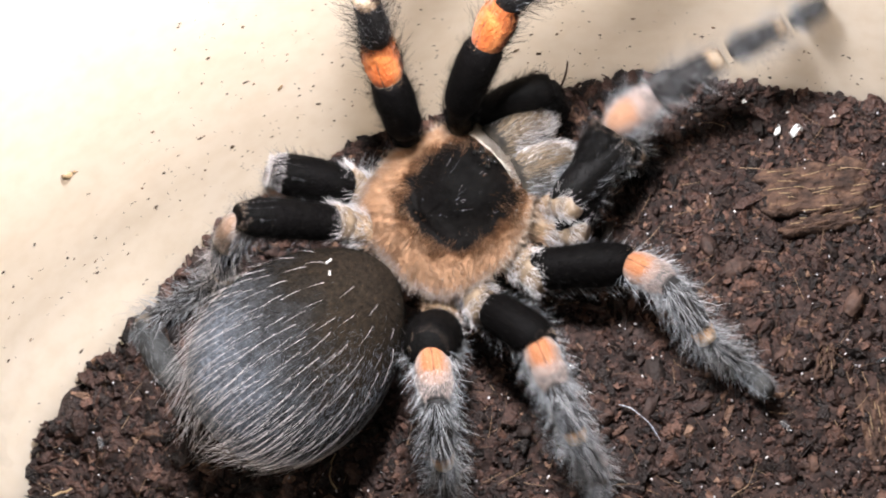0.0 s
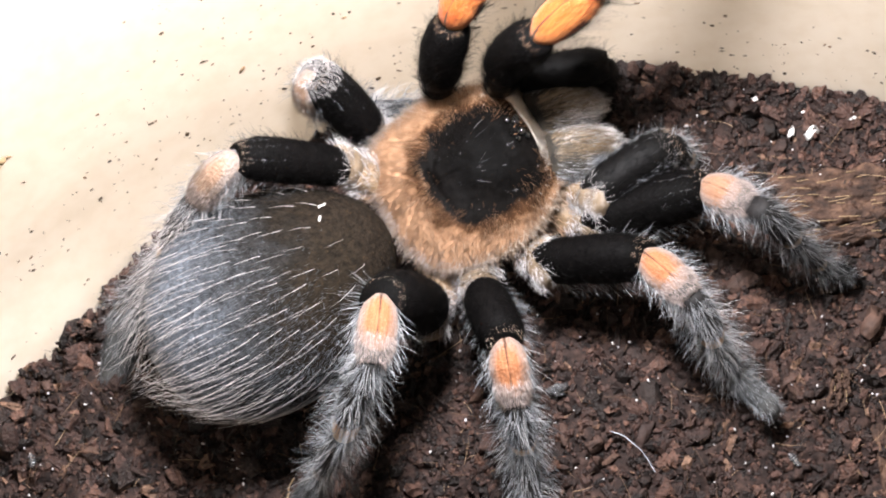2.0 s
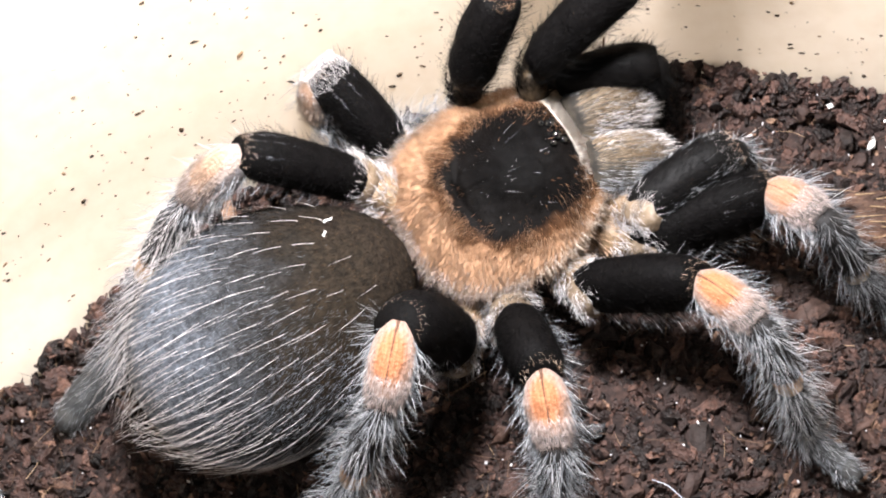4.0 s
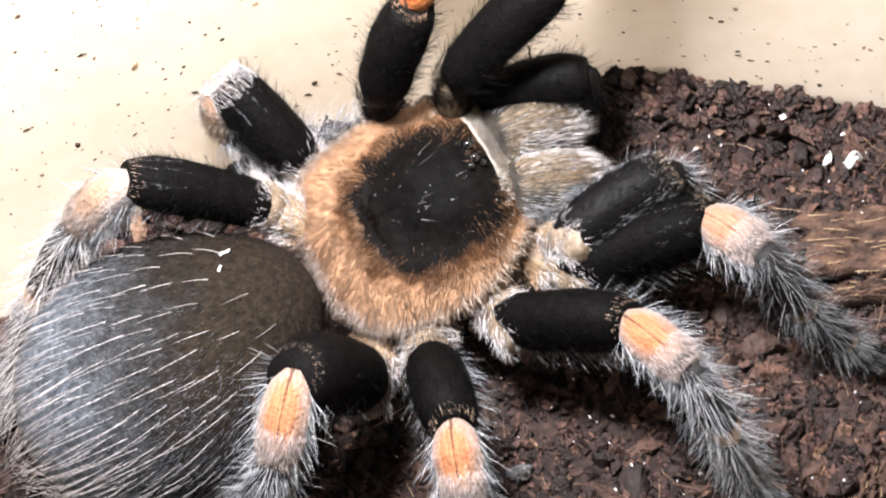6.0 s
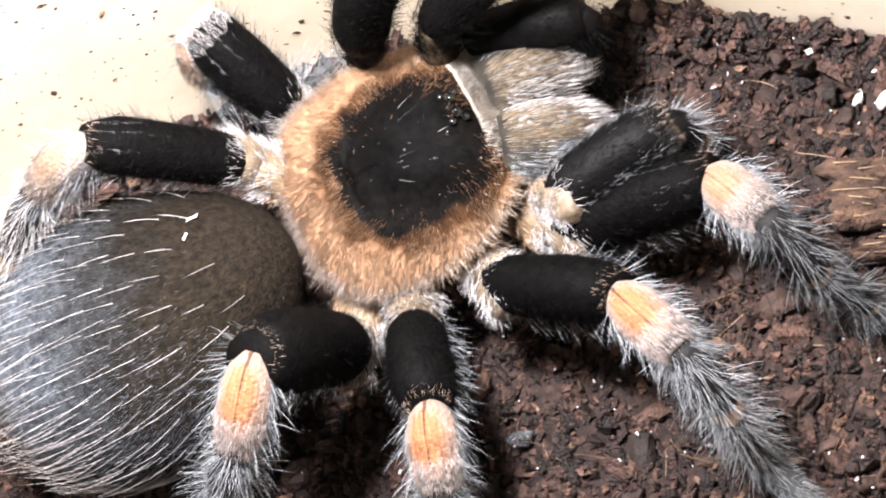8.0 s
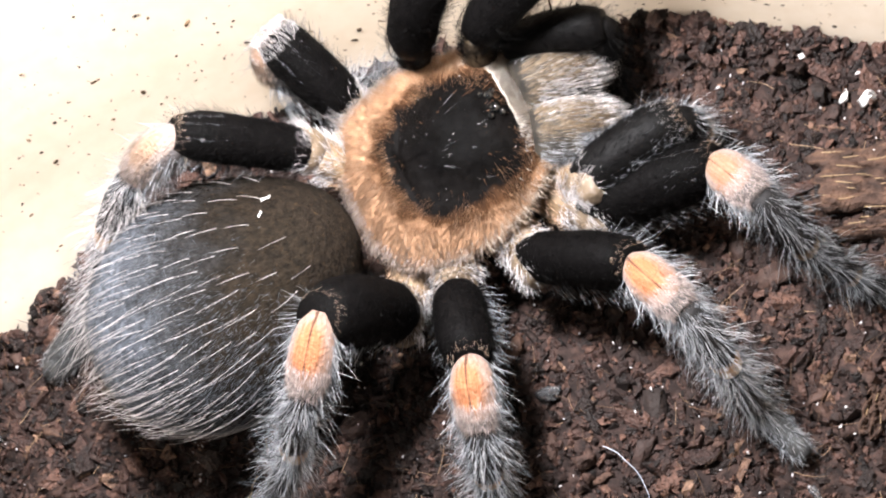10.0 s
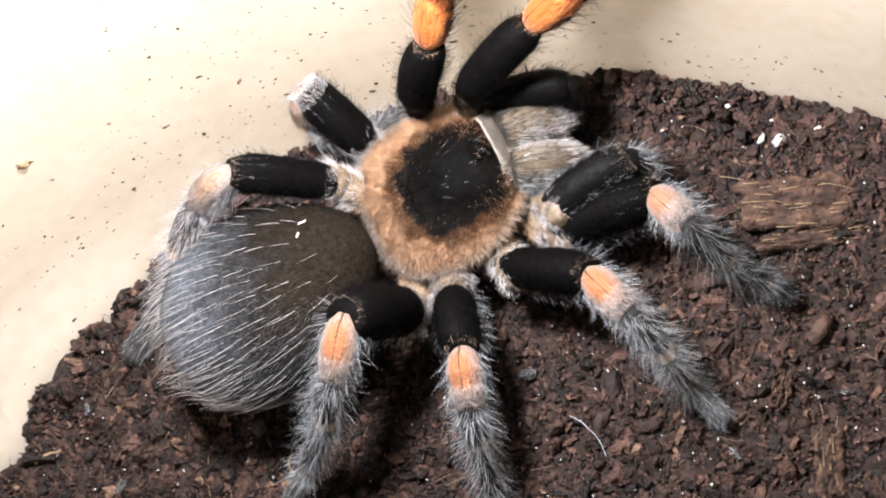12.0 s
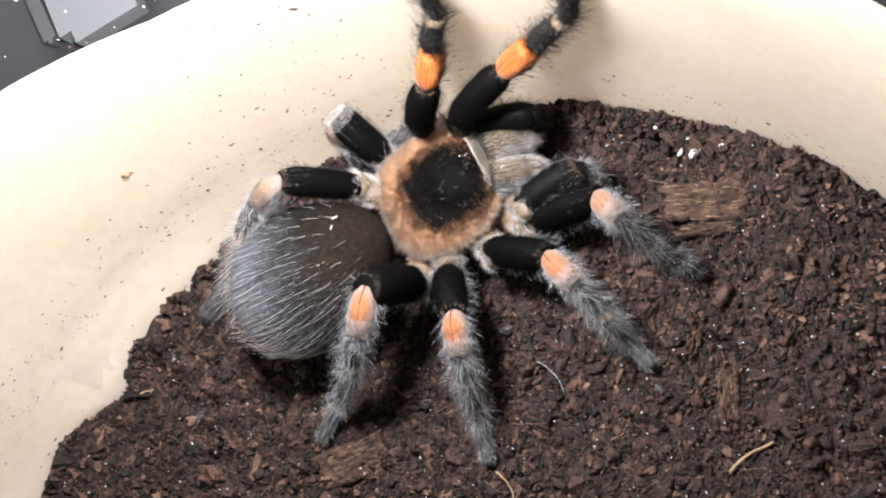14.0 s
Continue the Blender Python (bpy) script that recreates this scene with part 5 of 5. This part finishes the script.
def body_pose(t):
    times = [r[0] for r in BODY_ROWS]
    x, y, z, turn = (np.interp(t, times, [r[k] for r in BODY_ROWS]) for k in (1, 2, 3, 4))
    return cmpose(-1.7 + x, -2.9 + y, z, 0, 0, 14 + turn)


def motions():
    body(0, -0.611, -0.106, -0.055, 8.716)
    body(0.5, -0.571, -0.110, 0.047, 6.033)
    body(1, -0.320, -0.051, 0.073, 1.431)
    body(1.5, -0.154, 0.003, 0.085, -1.198)
    body(2, -0.048, 0.123, 0.070, -2.152)
    body(2.5, -0.036, 0.059, 0.199, -1.837)
    step("R1", 0, (0.16, -2.57, 1.38), (0.94, -2.43, 1.69), (2.00, -2.33, 2.07), (2.84, -2.30, 2.34), (3.41, -2.28, 2.62))
    step("R1", 0.2, (0.54, -3.37, 1.35), (1.32, -3.58, 1.61), (2.33, -3.73, 1.15), (3.16, -3.87, 0.93), (3.71, -3.93, 0.64))
    step("R1", 0.3, (0.54, -3.57, 1.46), (1.22, -3.90, 1.82), (2.08, -4.10, 1.13), (2.81, -4.30, 0.69), (3.38, -4.44, 0.48))
    step("R1", 0.5, (0.60, -3.77, 1.46), (1.16, -4.25, 1.87), (1.77, -4.49, 0.96), (2.15, -4.65, 0.19), (2.54, -5.11, 0.05))
    step("R1", 0.7, (0.68, -3.67, 1.49), (1.23, -4.16, 1.90), (1.76, -4.29, 0.92), (2.16, -4.56, 0.19), (2.52, -5.05, 0.05))
    step("R1", 0.8, (0.60, -3.29, 1.63), (1.30, -3.62, 1.96), (2.21, -3.88, 1.36), (2.80, -4.19, 0.80), (3.25, -4.49, 0.47))
    step("R1", 1, (0.27, -2.93, 1.96), (1.09, -2.95, 2.19), (2.19, -2.99, 2.45), (3.06, -3.04, 2.64), (3.66, -3.00, 2.81))
    step("R1", 1.2, (0.54, -3.02, 1.78), (1.36, -2.97, 1.94), (2.47, -2.90, 2.17), (3.33, -2.86, 2.35), (3.93, -2.72, 2.40))
    step("R1", 1.4, (0.93, -3.53, 1.42), (1.71, -3.69, 1.68), (2.71, -3.99, 1.26), (3.43, -4.16, 0.80), (3.93, -4.39, 0.51))
    step("R1", 1.5, (0.96, -3.71, 1.41), (1.61, -4.03, 1.82), (2.47, -4.41, 1.21), (3.09, -4.63, 0.63), (3.57, -4.80, 0.28))
    step("R1", 1.7, (0.98, -3.89, 1.39), (1.48, -4.37, 1.87), (2.07, -4.61, 0.95), (2.46, -4.81, 0.20), (2.91, -5.21, 0.05))
    step("R1", 2, (1.03, -3.71, 1.47), (1.45, -4.27, 1.94), (1.91, -4.59, 0.98), (2.24, -4.81, 0.20), (2.75, -5.15, 0.05))
    step("R1", 2.5, (1.02, -3.62, 1.61), (1.36, -4.25, 2.04), (1.75, -4.51, 1.03), (2.00, -4.71, 0.21), (2.40, -5.16, 0.05))
    step("R4", 0, (-3.01, -4.86, 2.30), (-3.12, -5.59, 2.61), (-3.34, -6.19, 1.60), (-3.56, -6.59, 0.17), (-4.29, -6.94, 0.10))
    step("R4", 0.5, (-3.14, -4.76, 2.79), (-3.28, -5.54, 2.71), (-3.44, -6.00, 1.62), (-3.67, -6.42, 0.19), (-4.42, -6.73, 0.10))
    step("R4", 0.8, (-3.08, -4.77, 2.77), (-3.27, -5.54, 2.73), (-3.44, -5.96, 1.62), (-3.66, -6.36, 0.19), (-4.47, -6.43, 0.10))
    step("R4", 1, (-2.67, -3.54, 2.76), (-3.08, -4.18, 2.53), (-3.80, -5.04, 2.10), (-4.33, -5.48, 0.76), (-4.64, -6.05, 0.28))
    step("R4", 1.2, (-2.77, -3.50, 2.72), (-3.13, -4.19, 2.57), (-3.87, -5.02, 2.10), (-4.34, -5.37, 0.71), (-4.68, -5.94, 0.24))
    step("R4", 1.4, (-2.75, -3.55, 2.72), (-3.10, -4.26, 2.70), (-3.72, -5.06, 2.06), (-4.24, -5.45, 0.70), (-4.61, -5.92, 0.15))
    step("R4", 1.5, (-2.77, -3.63, 2.73), (-3.11, -4.35, 2.68), (-3.70, -5.20, 2.08), (-4.18, -5.57, 0.70), (-4.54, -5.96, 0.09))
    step("R4", 1.7, (-2.51, -3.33, 2.65), (-2.97, -3.98, 2.59), (-3.83, -4.65, 2.09), (-4.40, -5.17, 0.79), (-4.82, -5.53, 0.20))
    step("R4", 1.9, (-3.05, -4.15, 2.71), (-3.32, -4.87, 2.94), (-3.90, -5.37, 2.03), (-4.40, -5.50, 0.62), (-4.91, -5.67, 0.02))
    step("R4", 2.5, (-3.01, -4.31, 2.82), (-3.34, -4.98, 2.57), (-3.92, -5.35, 1.59), (-4.49, -5.45, 0.20), (-5.01, -6.08, 0.11))
    step("R3", 0, (-1.70, -4.99, 1.44), (-1.66, -5.68, 1.57), (-1.61, -6.39, 1.11), (-1.50, -6.87, 0.20), (-1.82, -7.54, 0.10))
    step("R3", 0.2, (-1.96, -4.68, 2.05), (-1.90, -5.38, 1.96), (-1.97, -6.01, 1.40), (-2.02, -6.53, 0.49), (-1.97, -7.11, 0.04))
    step("R3", 0.3, (-2.04, -4.77, 2.12), (-2.09, -5.42, 1.84), (-2.19, -6.06, 1.30), (-2.26, -6.45, 0.33), (-2.24, -7.15, 0.10))
    step("R3", 0.5, (-2.05, -5.00, 2.16), (-2.15, -5.64, 1.87), (-2.16, -6.13, 1.18), (-2.22, -6.62, 0.26), (-2.16, -7.34, 0.09))
    step("R3", 1, (-1.98, -5.08, 2.03), (-2.04, -5.77, 1.88), (-2.14, -6.21, 1.17), (-2.23, -6.70, 0.25), (-2.15, -7.42, 0.07))
    step("R3", 1.5, (-1.89, -4.98, 1.95), (-1.98, -5.68, 1.84), (-2.04, -6.11, 1.11), (-2.11, -6.84, 0.38), (-2.14, -7.51, 0.06))
    step("R3", 2.5, (-1.80, -4.98, 2.08), (-1.90, -5.63, 1.82), (-1.96, -6.00, 1.07), (-2.06, -6.81, 0.41), (-2.14, -7.47, 0.07))
    step("R2", 0, (-0.21, -4.34, 1.12), (0.18, -4.88, 1.49), (0.45, -5.64, 0.99), (0.80, -5.94, 0.17), (1.04, -6.49, 0.50))
    step("R2", 0.5, (-0.24, -4.49, 1.52), (0.14, -5.11, 1.76), (0.41, -5.65, 1.02), (0.72, -5.97, 0.19), (1.07, -6.47, 0.50))
    step("R2", 1, (-0.08, -4.51, 1.54), (0.27, -5.14, 1.78), (0.47, -5.63, 0.99), (0.74, -6.05, 0.20), (1.00, -6.56, 0.58))
    step("R2", 1.5, (0.03, -4.43, 1.58), (0.37, -5.06, 1.83), (0.54, -5.53, 1.01), (0.78, -5.92, 0.20), (1.02, -6.45, 0.56))
    step("R2", 2.5, (0.02, -4.43, 1.91), (0.34, -5.10, 2.05), (0.54, -5.44, 1.18), (0.76, -5.87, 0.37), (1.03, -6.49, 0.50))
    step("L3", 0, (-4.34, -1.58, 1.37), (-4.27, -1.75, 0.75), (-3.50, -1.95, 0.45), (-2.60, -1.75, 0.25), (-1.92, -1.68, 0.09))
    step("L3", 0.3, (-4.00, -1.75, 1.95), (-3.85, -1.65, 1.32), (-3.20, -1.70, 0.80), (-2.32, -1.60, 0.38), (-1.65, -1.50, 0.10))
    step("L3", 0.4, (-4.02, -1.72, 1.98), (-3.9, -1.62, 1.36), (-3.25, -1.68, 0.84), (-2.36, -1.6, 0.4), (-1.7, -1.5, 0.1))
    step("L3", 0.5, (-3.45, -1.39, 2.05), (-4.08, -1.46, 2.08), (-4.43, -1.65, 1.35), (-4.0, -1.7, 0.45), (-3.4, -1.6, 0.1))
    step("L3", 0.6, (-3.1, -1.31, 2.0), (-3.69, -1.2, 2.1), (-4.5, -1.2, 2.0), (-4.75, -1.25, 1.05), (-4.4, -1.3, 0.42))
    step("L3", 0.7, (-3.32, -1.22, 2.09), (-3.31, -1.36, 1.46), (-2.64, -1.38, 0.95), (-1.79, -1.38, 0.43), (-1.15, -1.35, 0.07))
    step("L3", 1, (-3.26, -1.27, 2.16), (-3.26, -1.33, 1.52), (-2.63, -1.37, 0.97), (-1.79, -1.38, 0.43), (-1.15, -1.35, 0.07))
    step("L3", 1.5, (-3.10, -1.17, 2.07), (-3.29, -1.31, 1.47), (-2.65, -1.37, 0.93), (-1.81, -1.38, 0.40), (-1.15, -1.35, 0.07))
    step("L3", 2.5, (-3.05, -1.13, 2.16), (-3.20, -1.27, 1.55), (-2.65, -1.37, 0.92), (-1.82, -1.39, 0.37), (-1.15, -1.35, 0.07))
    step("L4", 0, (-4.75, -2.43, 2.37), (-5.18, -2.46, 1.71), (-5.50, -2.54, 0.60), (-6.90, -2.68, 0.20), (-6.74, -3.46, 0.06))
    step("L4", 0.5, (-4.48, -2.36, 2.96), (-4.89, -2.49, 2.31), (-5.47, -2.31, 1.31), (-6.38, -2.61, 0.20), (-6.68, -3.34, 0.06))
    step("L4", 1, (-4.37, -2.22, 2.84), (-4.94, -2.50, 2.38), (-5.38, -2.50, 1.29), (-6.30, -2.78, 0.20), (-6.75, -3.43, 0.06))
    step("L4", 1.5, (-4.28, -2.10, 2.66), (-4.86, -2.32, 2.19), (-5.44, -2.53, 1.19), (-6.49, -2.68, 0.20), (-6.72, -3.44, 0.06))
    step("L4", 2.5, (-4.15, -2.11, 2.82), (-4.75, -2.32, 2.36), (-5.45, -2.59, 1.47), (-6.24, -2.84, 0.27), (-6.76, -3.41, 0.06))
    step("L1", 0, (-1.14, -1.59, 3.13), (-0.72, -1.37, 3.81), (0.33, -1.29, 4.46), (1.32, -1.20, 5.06), (1.92, -1.15, 5.41))
    step("L1", 0.5, (-1.00, -1.85, 3.56), (-0.61, -1.61, 4.25), (0.48, -1.43, 4.78), (1.52, -1.26, 5.28), (2.14, -1.16, 5.58))
    step("L1", 1, (-0.78, -1.96, 3.61), (-0.45, -1.78, 4.34), (0.63, -1.53, 4.87), (1.66, -1.29, 5.35), (2.28, -1.15, 5.64))
    step("L1", 1.5, (-0.71, -1.98, 3.55), (-0.41, -1.77, 4.29), (0.66, -1.52, 4.83), (1.68, -1.29, 5.34), (2.29, -1.15, 5.65))
    step("L1", 1.7, (-0.71, -2.05, 3.56), (-0.41, -1.82, 4.28), (0.66, -1.55, 4.82), (1.67, -1.31, 5.33), (2.28, -1.15, 5.64))
    step("L1", 1.8, (-0.85, -2.18, 3.56), (-0.26, -1.89, 4.06), (0.78, -1.60, 4.66), (1.73, -1.33, 5.26), (2.30, -1.16, 5.62))
    step("L1", 2, (-0.47, -2.02, 3.50), (0.20, -1.80, 3.72), (1.15, -1.55, 4.40), (1.95, -1.32, 5.20), (2.38, -1.13, 5.68))
    step("L1", 2.5, (-0.08, -1.86, 3.45), (0.70, -1.60, 3.36), (1.58, -1.45, 4.19), (2.22, -1.31, 5.15), (2.50, -1.10, 5.75))
    step("L2", 0, (-2.42, -1.49, 2.83), (-2.41, -1.15, 3.51), (-2.35, -0.90, 4.49), (-1.49, -0.66, 5.00), (-0.85, -0.47, 5.36))
    step("L2", 0.5, (-2.19, -1.72, 3.26), (-2.20, -1.32, 3.90), (-2.19, -1.18, 4.91), (-1.31, -0.80, 5.30), (-0.66, -0.53, 5.57))
    step("L2", 1, (-1.87, -1.66, 3.27), (-1.90, -1.32, 3.95), (-1.23, -0.95, 4.60), (-0.54, -0.56, 5.27), (-0.05, -0.28, 5.76))
    step("L2", 1.4, (-1.74, -1.68, 3.20), (-1.57, -1.33, 3.85), (-0.97, -0.94, 4.57), (-0.37, -0.54, 5.29), (0.05, -0.24, 5.84))
    step("L2", 1.5, (-1.64, -1.47, 3.17), (-1.26, -1.43, 3.82), (-0.68, -1.01, 4.54), (-0.17, -0.55, 5.29), (0.10, -0.21, 5.91))
    step("L2", 1.7, (-1.51, -1.57, 3.17), (-1.33, -1.33, 3.87), (-0.63, -0.94, 4.49), (-0.09, -0.54, 5.26), (0.10, -0.21, 5.91))
    step("L2", 2, (-1.32, -1.40, 3.13), (-0.92, -1.15, 3.72), (-0.42, -0.86, 4.45), (-0.05, -0.55, 5.26), (0.10, -0.21, 5.90))
    step("L2", 2.5, (-1.28, -1.55, 3.25), (-0.69, -1.10, 3.41), (-0.29, -0.82, 4.29), (-0.04, -0.56, 5.25), (0.10, -0.21, 5.90))
    body(4.4, 0, 0, 0, 0)
    body(14.0, 0, 0, 0, 0)
    times = sorted({r[0] for r in BODY_ROWS} | {t for rows in STEPS.values() for t, _ in rows})
    walk(spider, [(t, body_pose(t)) for t in times])
    for leg, rows in STEPS.items():
        hip = local(LEGS[leg])[0]
        keyed = []
        for t, joints in rows:
            m = np.array(body_pose(t).inverted())
            j = (np.array(joints) * CM @ m[:3, :3].T + m[:3, 3]) / CM
            keyed.append((t, leg_frames(np.vstack([hip, j]))))
        rest = leg_frames(local(LEGS[leg]))
        keyed += [(4.4, rest), (14.0, rest)]
        if keyed[0][0] > 0:
            keyed.insert(0, (0, keyed[0][1]))
        for k, ob in enumerate(RIG[leg]):
            walk(ob, [(t, f[k]) for t, f in keyed])


motions()
